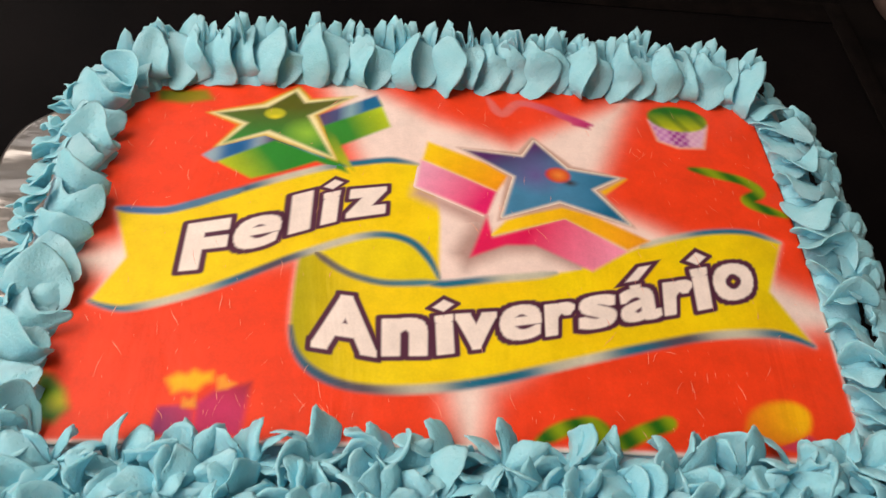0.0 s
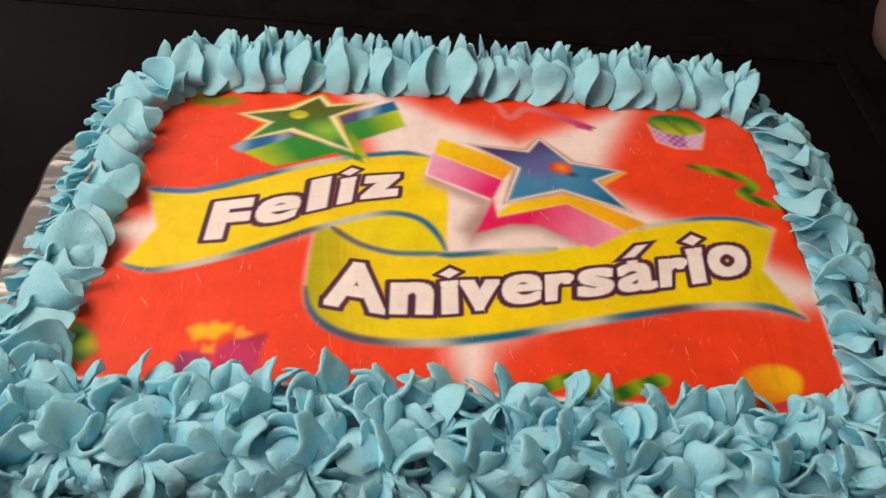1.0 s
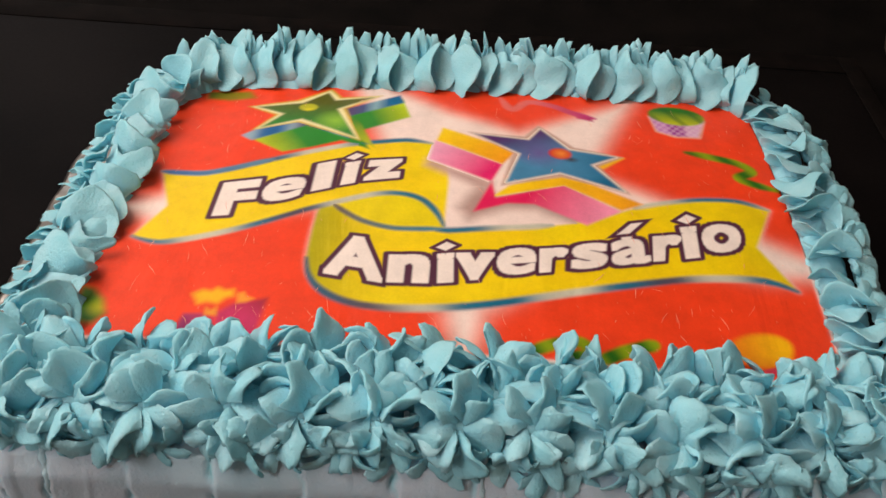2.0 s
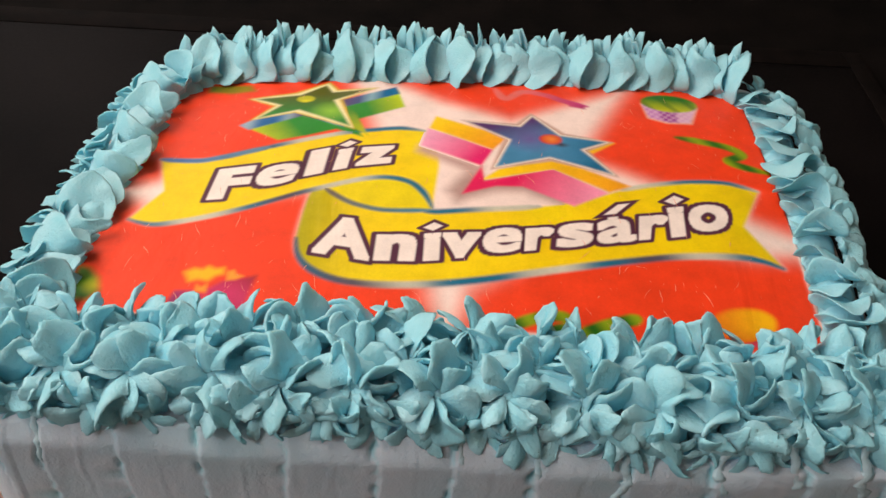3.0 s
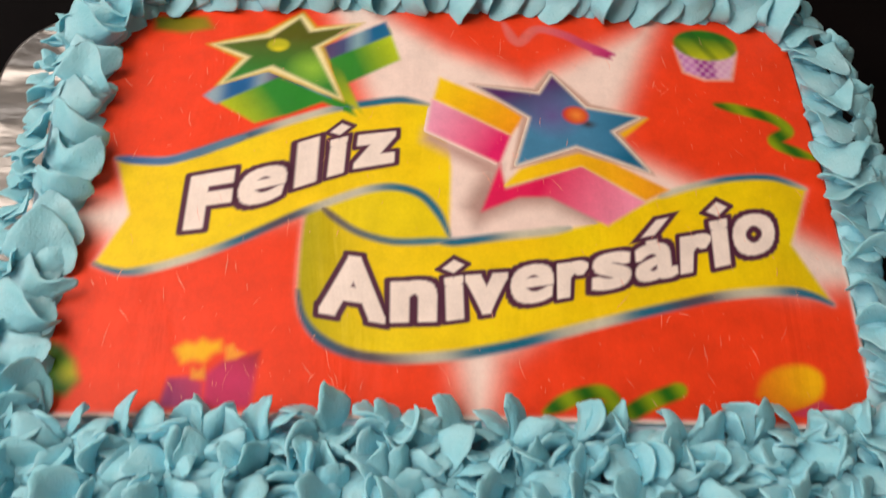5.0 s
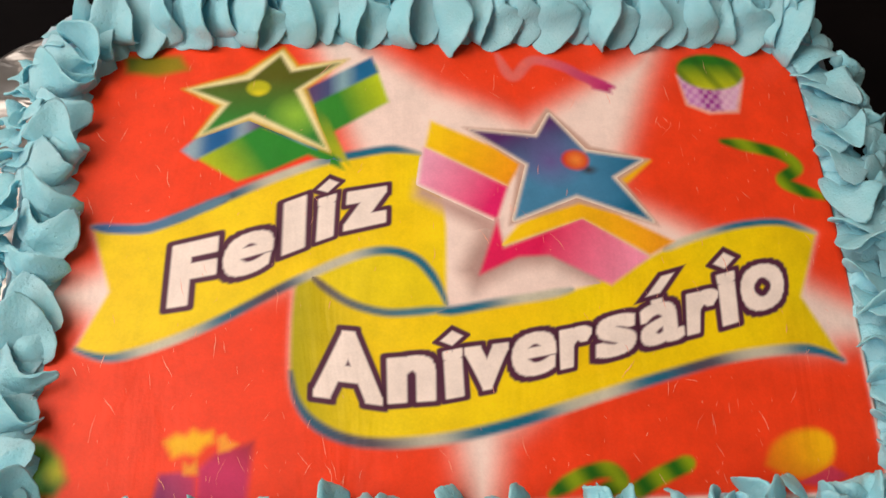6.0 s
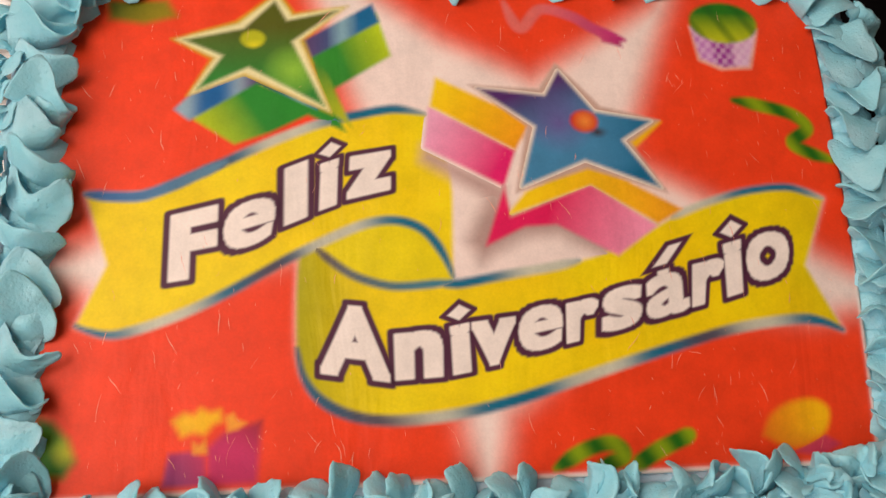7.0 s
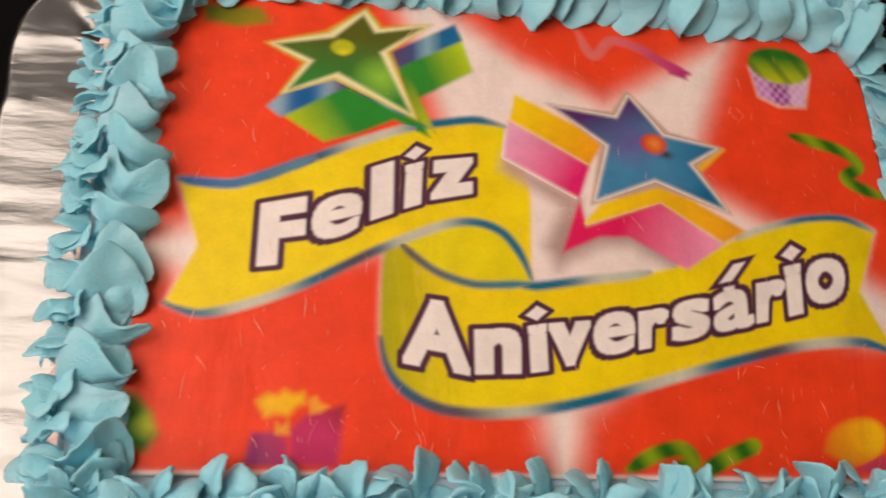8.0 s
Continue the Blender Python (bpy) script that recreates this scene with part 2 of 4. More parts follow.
cake = tagged(new("cake"), "rectangular birthday cake with blue buttercream rosettes and an edible print", "cake")


def dome(x, y):
    """The gentle bulge of the cake's top above its rim."""
    return 0.0034 + 0.017 * x - 0.035 * y - 0.24 * x * x + 0.25 * x * y - 0.49 * y * y


def rim(x, y):
    """The height of the frosted rim, which sags towards the far left corner."""
    return TOP + max(-0.010, 0.85 * dome(x, y))


def cake_body():
    """Frosted block: side smoothed in upright spatula strokes with ragged overlaps, bulging below the rim, top bulging."""
    n, levels = 1300, 48
    outline = [(x + 0.008 * ease(x / 0.15) * ease((-0.09 - y) / 0.05), y + 0.0060 * ease((x - 0.09) / 0.07) * ease((-0.09 - y) / 0.05), nx, ny) for x, y, nx, ny in rounded(-0.1655, 0.1705, -0.1555, 0.105, 0.020, n)]
    length = 1.16
    verts, faces, second_share = [], [], []
    for k in range(levels + 1):
        f = k / levels
        for i, (x, y, nx, ny) in enumerate(outline):
            z = 0.006 + f * (rim(x, y) - 0.003 - 0.006)
            s = length * i / n - 0.0965
            wob = 0.22 * noise.noise(Vector((s * 17, 0.0, 12.0))) + 0.06 * noise.noise(Vector((z * 45, s * 9, 0.0))) + 0.04 * noise.noise(Vector((z * 300, s * 30, 4.0)))
            place = s / 0.0286 + wob + 0.10 * noise.noise(Vector((round(s / 0.0286) * 2.7, z * 14, 3.0))) + 40
            band, stroke = place % 1.0, int(place)
            ragged = noise.noise(Vector((stroke * 3.1, z * 150, 2.0)))
            edge = band + 0.08 * ragged + 0.05 * noise.noise(Vector((stroke * 1.7, z * 520, 8.0)))
            step = 0.0016 * (0.55 - min(1.0, max(0.0, edge))) * (0.7 + 0.5 * noise.noise(Vector((stroke * 2.3, z * 40, 1.0))))
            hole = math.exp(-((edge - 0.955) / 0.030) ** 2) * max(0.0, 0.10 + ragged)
            ridge = 0.00042 * max(0.0, 0.4 + noise.noise(Vector((stroke * 7.7, z * 25, 1.0)))) * math.exp(-((band - 0.46 - 0.05 * noise.noise(Vector((stroke * 5.3, z * 50, 3.0)))) / 0.020) ** 2) - 0.0002 * math.exp(-((band - 0.51) / 0.03) ** 2)
            lip = 0.0006 * math.exp(-((edge - 1.0) / 0.022) ** 2)
            smear = 0.0008 * noise.noise(Vector((s * 60, z * 22, 5.0))) + 0.00015 * noise.noise(Vector((s * 300, z * 60, 9.0)))
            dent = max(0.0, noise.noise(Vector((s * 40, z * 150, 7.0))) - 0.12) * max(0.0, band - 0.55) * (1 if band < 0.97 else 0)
            out = step + lip + ridge - 0.0052 * hole + smear - 0.0050 * dent - 0.0070 * ease((z - 0.064) / 0.016)
            verts.append((x + nx * out, y + ny * out, z))
            # more of the second, teal colour in gaps, dents, stroke edges and random patches
            second_share.append(min(1.0, 1.5 * hole + 2.2 * dent + 0.35 * math.exp(-((edge - 0.985) / 0.03) ** 2) + max(0.0, 0.5 * noise.noise(Vector((s * 25, z * 18, 2.0))))))
    for k in range(levels):
        for i in range(n):
            j = (i + 1) % n
            faces.append((k * n + i, k * n + j, (k + 1) * n + j, (k + 1) * n + i))
    last = levels
    for step in range(1, 8):
        f = step / 8
        for x, y, nx, ny in outline:
            cx, cy = 0.0015, -0.021
            px, py = x + (cx - x) * f, y + (cy - y) * f
            verts.append((px, py, TOP + dome(px, py) - 0.0012 if f > 0.2 else rim(px, py) - 0.0025))
    for k in range(last, last + 7):
        for i in range(n):
            j = (i + 1) % n
            faces.append((k * n + i, k * n + j, (k + 1) * n + j, (k + 1) * n + i))
    verts.append((0.0015, -0.021, TOP + dome(0.0015, -0.021) - 0.0012))
    for i in range(n):
        faces.append(((last + 7) * n + i, (last + 7) * n + (i + 1) % n, len(verts) - 1))
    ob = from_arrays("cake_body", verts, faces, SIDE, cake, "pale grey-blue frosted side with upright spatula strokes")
    second_share += [0.0] * (len(verts) - len(second_share))
    ob.data.attributes.new("second_share", "FLOAT", "POINT").data.foreach_set("value", np.array(second_share, dtype=np.float32))
    return ob


cake_body()


# piped rosettes
def fin_arrays(rng, a, foot, long, tall, lean, first=-25, last=115, wave=0.0016, waves=2.4, point=0.0, tip=1.45, behind=0.0, thick=0.0012, square=2.3, swirl=0.0, cup=0.3, trim=0.0):
    """One piped fin: a smooth rounded blade of cream that stands on a spoke at the angle a, leans over, curls towards its lip and bends round the middle."""
    spokes, rings = 31, 8
    long, tall = long * rng.uniform(0.9, 1.1), tall * rng.uniform(0.88, 1.12)
    behind = behind or long
    lean *= rng.uniform(0.8, 1.2)
    wave *= rng.choice((-1, 1, 1)) * rng.uniform(0.5, 1.3)
    waves, phase, curl = waves * rng.uniform(0.8, 1.25), rng.uniform(0, 6.28), cup * rng.uniform(0.2, 1.5)
    square *= rng.uniform(0.9, 1.2)
    seed = Vector((rng.uniform(-50, 50), rng.uniform(-50, 50), rng.uniform(-50, 50)))
    first, last = radians(first), radians(last + rng.uniform(-12, 12))
    swirl *= rng.uniform(0.6, 1.3)
    side = 1 if lean >= 0 else -1

    def spot(i, k, face):
        f = i / (spokes - 1)
        th = first + (last - first) * f
        r = 1 - (1 - k / rings) ** 1.7
        c, d = math.cos(th), math.sin(th)
        reach = (abs(c / (long if c > 0 else behind)) ** square + abs(d / (tall if d > 0 else 0.42 * tall)) ** square) ** (-1 / square)
        reach *= 1 + point * math.exp(-((th - tip) / 0.3) ** 2) + 0.05 * noise.noise(Vector((th * 1.5, 0, 0)) + seed) + 0.018 * noise.noise(Vector((th * 13, 3, 0)) + seed)
        reach *= 1 - trim * max(0.0, (f - 0.60) / 0.40) ** 2.2
        ends = min(1.0, 5.0 * f + 0.05, 5.0 * (1 - f) + 0.05)
        along, h = reach * r * c, reach * r * d
        turn = lean * (0.75 + 0.5 * r)
        over = h * math.sin(turn) + wave * r * r * math.sin(waves * th + phase) + side * curl * reach * r ** 3
        up = h * math.cos(turn)
        fat = thick * (1.25 - 0.35 * r) * (1 - r ** 24) ** 0.5 * ends ** 0.5
        over += face * fat
        spin = a + swirl * along / long
        ca, sa = math.cos(spin), math.sin(spin)
        p = Vector((foot[0] + along * ca - over * sa, foot[1] + along * sa + over * ca, foot[2] + up))
        p += noise.noise_vector(p * 130 + seed) * 0.0011 * (0.3 + 0.7 * r)
        p += (noise.noise_vector(p * 420 + seed) * 0.00050 + noise.noise_vector(p * 1200 + seed) * 0.00036) * r ** 5
        return p

    verts, faces = [], []
    across = 2 * rings + 1
    for i in range(spokes):
        verts += [spot(i, k, 1) for k in range(rings)] + [spot(i, rings, 0)] + [spot(i, k, -1) for k in range(rings - 1, -1, -1)]
    for i in range(spokes - 1):
        for k in range(across - 1):
            faces.append((i * across + k, i * across + k + 1, (i + 1) * across + k + 1, (i + 1) * across + k))
    faces.append(tuple(range(across)))
    faces.append(tuple((spokes - 1) * across + k for k in reversed(range(across))))
    return verts, faces


def petal_arrays(rng, a, length, width, rise, roll, wave=0.0016, thick=0.0010):
    """One petal of a piped flower: narrow at the middle of the flower, broad and rounded at its end, rolled to one side, with a curled wavy lip."""
    steps, across = 13, 9
    length, width = length * rng.uniform(0.85, 1.12), width * rng.uniform(0.85, 1.2)
    rise, roll = rise + rng.uniform(-0.2, 0.25), roll * rng.uniform(0.7, 1.25)
    cup, curl, bend = rng.uniform(-0.1, 0.55), rng.uniform(-0.25, 0.5), rng.uniform(-0.2, 0.35)
    wave, waves, phase, wide = wave * rng.uniform(0.5, 1.4), rng.uniform(2.0, 4.0), rng.uniform(0, 6.28), rng.uniform(0.60, 0.78)
    blunt = rng.uniform(2.0, 3.6)
    seed = Vector((rng.uniform(-50, 50), rng.uniform(-50, 50), rng.uniform(-50, 50)))
    turn = Matrix.Rotation(a, 3, "Z") @ Matrix.Rotation(-rise, 3, "Y") @ Matrix.Rotation(roll, 3, "X")

    def spot(i, k, face):
        r = 1 - (1 - i / (steps - 1)) ** 1.4
        q = 2 * k / (across - 1) - 1
        half = width * (0.16 + 0.84 * min(1.0, r / wide) ** 0.9) if r < wide else width * max(0.0, 1 - ((r - wide) / (1 - wide)) ** blunt) ** 0.5
        y = q * half * (1 + 0.20 * noise.noise(Vector((r * 5, q, 1)) + seed))
        z = cup * y * y / width + curl * length * r ** 3 * 0.35 + wave * r * math.sin(waves * q + phase) * abs(q) + bend * length * r * r * 0.4 * q
        edge = max(abs(q), r) ** 6
        fat = thick * (1.5 - 0.7 * r) * max(0.0, 1 - edge) ** 0.5
        p = turn @ Vector((length * r, y + 0.16 * length * r * r, z + face * fat)) + Vector((0, 0, -0.0006))
        p += noise.noise_vector(p * 170 + seed) * 0.0010 * r
        p += (noise.noise_vector(p * 560 + seed) * 0.00025 + noise.noise_vector(p * 1400 + seed) * 0.00026) * r
        return p

    verts, faces = [], []
    for face in (1, -1):
        verts += [spot(i, k, face) for i in range(steps) for k in range(across)]
    size = steps * across
    for i in range(steps - 1):
        for k in range(across - 1):
            q = (i * across + k, i * across + k + 1, (i + 1) * across + k + 1, (i + 1) * across + k)
            faces += [tuple(reversed(q)), tuple(v + size for v in q)]
    for i in range(steps - 1):
        faces += [(i * across, (i + 1) * across, (i + 1) * across + size, i * across + size), tuple(reversed(((i + 1) * across - 1, (i + 2) * across - 1, (i + 2) * across - 1 + size, (i + 1) * across - 1 + size)))]
    return verts, faces


def mound_arrays(radius, height):
    """The low swirl of cream that carries the fins."""
    verts, faces = [], []
    rings, count = 6, 20
    for r in range(rings):
        f = r / (rings - 1)
        for k in range(count):
            w = 2 * math.pi * k / count
            reach = radius * (0.06 + 0.80 * f) * (1 + 0.10 * math.sin(6 * w))
            verts.append((reach * math.cos(w), reach * math.sin(w), 0.22 * height * (1 - f * f) - 0.009 * f ** 3))
    for r in range(rings - 1):
        for k in range(count):
            m = (k + 1) % count
            faces.append((r * count + k, (r + 1) * count + k, (r + 1) * count + m, r * count + m))
    faces.append(tuple(range(count)))
    return verts, faces


def rosette_base(place, outward, tilt, mat, radius, height):
    """The carrying swirl, its first axis pointing outward, its own axis tipped outward by the tilt."""
    ob = from_arrays("rosette", *mound_arrays(radius, height), mat, cake)
    ob.matrix_local = Matrix.Translation(place) @ Matrix.Rotation(math.atan2(outward[1], outward[0]), 4, "Z") @ Matrix.Rotation(radians(tilt), 4, "Y")
    ob["group"] = "rosettes on the cake"
    return ob


def star_rosette(rng, place, outward, tilt, mat, petals, radius, width, rise, roll, wave=0.0016):
    """A flower of flat petals round one middle."""
    ob = rosette_base(place, outward, tilt, mat, radius * 0.9, 0.004)
    spin = rng.uniform(0, 6)
    for p in range(petals):
        a = spin + 2 * math.pi * (p + rng.uniform(-0.12, 0.12)) / petals
        from_arrays("petal", *petal_arrays(rng, a, radius, width, rise, roll, wave), mat, ob)
    return ob


def pinwheel_rosette(rng, place, outward, tilt, mat, petals, radius, tall, lean, swirl=0.42, thick=0.00105, loose=0.0):
    """A piped star: crisp, fluted blades that stand on the spokes, lean over one another and bend round the middle; a loose one has stray blades."""
    ob = rosette_base(place, outward, tilt, mat, radius * 0.72, 0.003)
    spin, way = rng.uniform(0, 6), rng.choice((-1, 1, 1))
    for p in range(petals):
        a = spin + 2 * math.pi * (p + rng.uniform(-0.14, 0.14)) / petals
        size = rng.uniform(0.82, 1.12)
        stray = rng.random() < loose
        from_arrays("petal", *fin_arrays(rng, a, (0.0006 * math.cos(a), 0.0006 * math.sin(a), -0.0012), radius * size, tall * rng.uniform(0.8, 1.2), way * lean * (rng.choice((0.35, -0.6)) if stray else rng.uniform(0.8, 1.15)),
                                         -42, 78 + rng.uniform(-12, 12), 0.0026 if stray else 0.0019, rng.uniform(3.0, 5.2), point=rng.choice((0, 0, 0, 0, 0.10)), tip=rng.uniform(0.6, 1.1), behind=0.2 * radius, thick=thick,
                                         square=rng.uniform(2.2, 3.4), swirl=way * swirl, cup=-0.15 if stray else 0.22, trim=rng.uniform(0.2, 0.45)), mat, ob)
    return ob


def shell_rosette(rng, place, outward, tilt, mat, steep):
    """One swirl of the shell border: a broad smooth fin over the whole width and small ruffles on the outer side."""
    ob = rosette_base(place, outward, tilt, mat, 0.0150, 0.010)
    wide = rng.uniform(0.97, 1.10)
    lean = rng.uniform(0.75, 1.05) if steep else rng.uniform(0.25, 0.6)
    from_arrays("petal", *fin_arrays(rng, math.pi + rng.uniform(-0.35, 0.45), (-0.0012, 0, 0.0022), 0.0136 * wide, 0.0130 if steep else 0.0146, lean, -70, 168,
                                     0.0062, 2.7, behind=0.0105, thick=0.0006, square=2.15, cup=rng.choice((0.25, 0.15, -0.12))), mat, ob)
    if not steep:
        from_arrays("petal", *fin_arrays(rng, math.pi + rng.uniform(-0.2, 0.5), (-0.0030, 0.0035 * rng.choice((-1, 1)), 0.0010), 0.0112 * wide, 0.0095, lean + 0.3, -60, 130,
                                         0.0030, 2.6, behind=0.006, thick=0.00065, square=2.0, cup=0.15), mat, ob)
    for a, out, down, size in ((0.80, 0.0078, 0.003, 0.0092), (-0.10, 0.0100, 0.0025, 0.0098), (-0.9, 0.0078, 0.002, 0.0090), (0.5, 0.0152, -0.0030, 0.0080), (-0.5, 0.0155, -0.0050, 0.0082)):
        size *= rng.uniform(0.8, 1.1)
        from_arrays("petal", *fin_arrays(rng, a + rng.uniform(-0.35, 0.35), (out, rng.uniform(-0.003, 0.003), down), size, size * rng.uniform(0.7, 1.05), rng.uniform(0.2, 0.9),
                                         -45, 130, 0.0018, 3.4, behind=0.5 * size, thick=0.0007), mat, ob)
    return ob


def leaf_rosette(rng, place, outward, mat, small):
    """One swirl of the far border: a smooth pointed leaf turned towards the print and spiky ridges behind it."""
    ob = rosette_base(place, outward, 0, mat, 0.0140, 0.010)
    size = 0.84 if small else 1.0
    turned = math.pi + (rng.uniform(0.75, 1.15) if small else rng.uniform(0.45, 0.85))
    from_arrays("petal", *fin_arrays(rng, turned, (-0.0020, 0, 0.0030), 0.0142 * size, 0.0165 * size, rng.uniform(0.35, 0.65), -75, 160,
                                     0.0044, 2.6, point=0.20, tip=1.8, behind=0.0085, thick=0.0006, square=2.0, cup=0.15), mat, ob)
    for across in (-0.0052, -0.0018, 0.0018, 0.0050):
        from_arrays("petal", *fin_arrays(rng, turned + rng.uniform(-0.5, 0.3), (0.0085 + rng.uniform(-0.002, 0.003), across + rng.uniform(-0.001, 0.001), 0.0016), 0.0054, 0.0142 * rng.uniform(0.7, 1.1),
                                         rng.uniform(-0.1, 0.4), -70, 200, 0.0016, 2.4, point=0.45, tip=1.65, behind=0.0046, thick=0.0005, square=1.7, cup=0.1), mat, ob)
    return ob


rng = random.Random(7)
walked, due, steep = 0.0, 0.0, False
border = [p for p in rounded(-0.1530, 0.1588, -0.1370, 0.0915, 0.032, 900) if p[3] > -0.75]
start = max(range(len(border)), key=lambda i: (Vector(border[i][:2]) - Vector(border[i - 1][:2])).length)
border = border[start:] + border[:start]
for i, (x, y, nx, ny) in enumerate(border):
    walked += (Vector((x, y)) - Vector(border[i - 1][:2])).length if i else 0.0
    if walked < due:
        continue
    place = (x + rng.uniform(-0.001, 0.001), y + rng.uniform(-0.001, 0.001), rim(x, y) + 0.0015 + rng.uniform(-0.0008, 0.0008))
    steep = not steep
    if ny > 0.80:
        leaf_rosette(rng, place, (nx, ny), BLUE, steep)
        due = walked + 0.0098 * rng.uniform(0.92, 1.08)
    else:
        shell_rosette(rng, place, (nx, ny), 12 + rng.uniform(-5, 5), BLUE, steep)
        due = walked + 0.0124 * rng.uniform(0.9, 1.1)
# the front edge carries closely piped stars in rows, the lowest turned outward over the rim
for row_y, lift, tilt, first, count, gap, size, tall, lean, petals in (
        (-0.1140, 0.0056, 4, -0.1500, 16, 0.0203, 0.0134, 0.0136, 0.45, 7), (-0.1272, 0.0080, 22, -0.1420, 14, 0.0222, 0.0138, 0.0118, 0.50, 7),
        (-0.1402, 0.0092, 46, -0.1540, 13, 0.0256, 0.0155, 0.0112, 0.48, 7)):
    for i in range(count):
        x = first + i * gap + rng.uniform(-0.0022, 0.0022)
        back = 0.0045 * ease((x - 0.07) / 0.08)
        pinwheel_rosette(rng, (x, row_y + back + rng.uniform(-0.0012, 0.0012), rim(x, row_y) + lift + rng.uniform(-0.001, 0.001)), (0, -1), tilt + rng.uniform(-9, 9), BLUE, petals, size, tall, lean, loose=0.35 if tilt < 40 else 0.12)
for i in range(26):
    x = -0.156 + 0.0124 * i + rng.uniform(-0.003, 0.003)
    small = rng.uniform(0.0075, 0.0105)
    pinwheel_rosette(rng, (x, -0.1490 + 0.0060 * ease((x - 0.09) / 0.07) + rng.uniform(-0.001, 0.001), rim(x, -0.149) + 0.0032 + rng.uniform(-0.0035, 0.0010)), (0, -1), 78 + rng.uniform(-10, 10), BLUE, 5, small, 0.85 * small, 0.7, 0.5, 0.0012)


def icing_drip(rng, x, top, low, sway, width):
    """A wavy ribbon of blue cream that hangs down the cake's side, flattened against it."""
    steps, count = 46, 9
    seed = rng.uniform(0, 50)
    verts, faces = [], []
    for k in range(steps + 1):
        f = k / steps
        z = top + (low - top) * f
        fade = min(1.0, 6 * (1 - f) + 0.12) * (0.65 + 0.45 * noise.noise(Vector((f * 9, seed, 0))))
        bend = sway * (0.7 * math.sin(f * (top - low) * 430 + seed + 3 * noise.noise(Vector((f * 3, 4.0, seed)))) + 1.3 * noise.noise(Vector((f * 5, 2.0, seed))))
        face_y = -0.1555 + 0.0060 * ease((x - 0.09) / 0.07) + 0.0070 * ease((z - 0.064) / 0.016)
        for j in range(count):
            w = 2 * math.pi * j / count
            r = 1.35 * width * max(0.15, fade) * (1 + 0.5 * noise.noise(Vector((f * 24, j * 0.9, seed))))
            verts.append((x + bend + r * math.cos(w), face_y + 0.0003 - 0.6 * r * math.sin(w), z))
    for k in range(steps):
        for j in range(count):
            m = (j + 1) % count
            faces.append((k * count + j, k * count + m, (k + 1) * count + m, (k + 1) * count + j))
    faces += [tuple(range(count)), tuple(reversed(range(steps * count, (steps + 1) * count)))]
    return from_arrays("icing_drip", verts, faces, DRIP, cake, "wavy ribbon of pale blue cream on the side")


for x, low, sway, width in ((-0.135, 0.056, 0.0008, 0.0013), (0.010, 0.056, 0.0005, 0.0010), (0.037, 0.050, 0.0007, 0.0012),
                            (0.0665, 0.052, 0.0017, 0.0019), (0.0985, 0.044, 0.0020, 0.0021), (0.1240, 0.048, 0.0022, 0.0020), (0.1480, 0.036, 0.0024, 0.0022)):
    icing_drip(rng, x, 0.082, low, sway, width)
base_ring = rounded(-0.1690, 0.1810, -0.1625, 0.109, 0.014, 74)
for x, y, nx, ny in base_ring:
    star_rosette(rng, (x, y, 0.0135), (nx, ny), 40 + rng.uniform(-8, 8), CREAM, 6, 0.0120, 0.0066, 0.60, 0.7)
# two more stars where the front rows meet the shell border
for x, y in ((0.1425, -0.1105), (0.1560, -0.1165)):
    pinwheel_rosette(rng, (x, y, rim(x, y) + 0.0052), (0, -1), 8, BLUE, 7, 0.0128, 0.0115, 0.5, loose=0.2)


# the edible print
def drape(x, y, layer):
    return Vector((x, y, TOP + dome(x, y) + 0.0003 + 0.000015 * layer))


def inside_distance(points, px, py):
    """Signed distances of the points to a polygon's edge, positive inside."""
    n = len(points)
    best = np.full(px.shape, 1e9)
    inside = np.zeros(px.shape, bool)
    for i in range(n):
        ax, ay = points[i]
        bx, by = points[(i + 1) % n]
        dx, dy = bx - ax, by - ay
        f = np.clip(((px - ax) * dx + (py - ay) * dy) / (dx * dx + dy * dy), 0, 1)
        best = np.minimum(best, np.hypot(px - ax - f * dx, py - ay - f * dy))
        crosses = ((ay > py) != (by > py)) & (px < (bx - ax) * (py - ay) / (by - ay + 1e-12) + ax)
        inside ^= crosses
    return np.where(inside, best, -best)


def mm(points):
    return [(x / 1000, y / 1000) for x, y in points]


def smooth_line(points, per=8):
    """A Catmull-Rom line through the points."""
    pts = [points[0], *points, points[-1]]
    out = []
    for i in range(1, len(pts) - 2):
        p0, p1, p2, p3 = (np.array(pts[i + d]) for d in (-1, 0, 1, 2))
        for k in range(per):
            t = k / per
            out.append(tuple(0.5 * (2 * p1 + (p2 - p0) * t + (2 * p0 - 5 * p1 + 4 * p2 - p3) * t * t + (3 * p1 - p0 - 3 * p2 + p3) * t ** 3)))
    out.append(tuple(points[-1]))
    return out


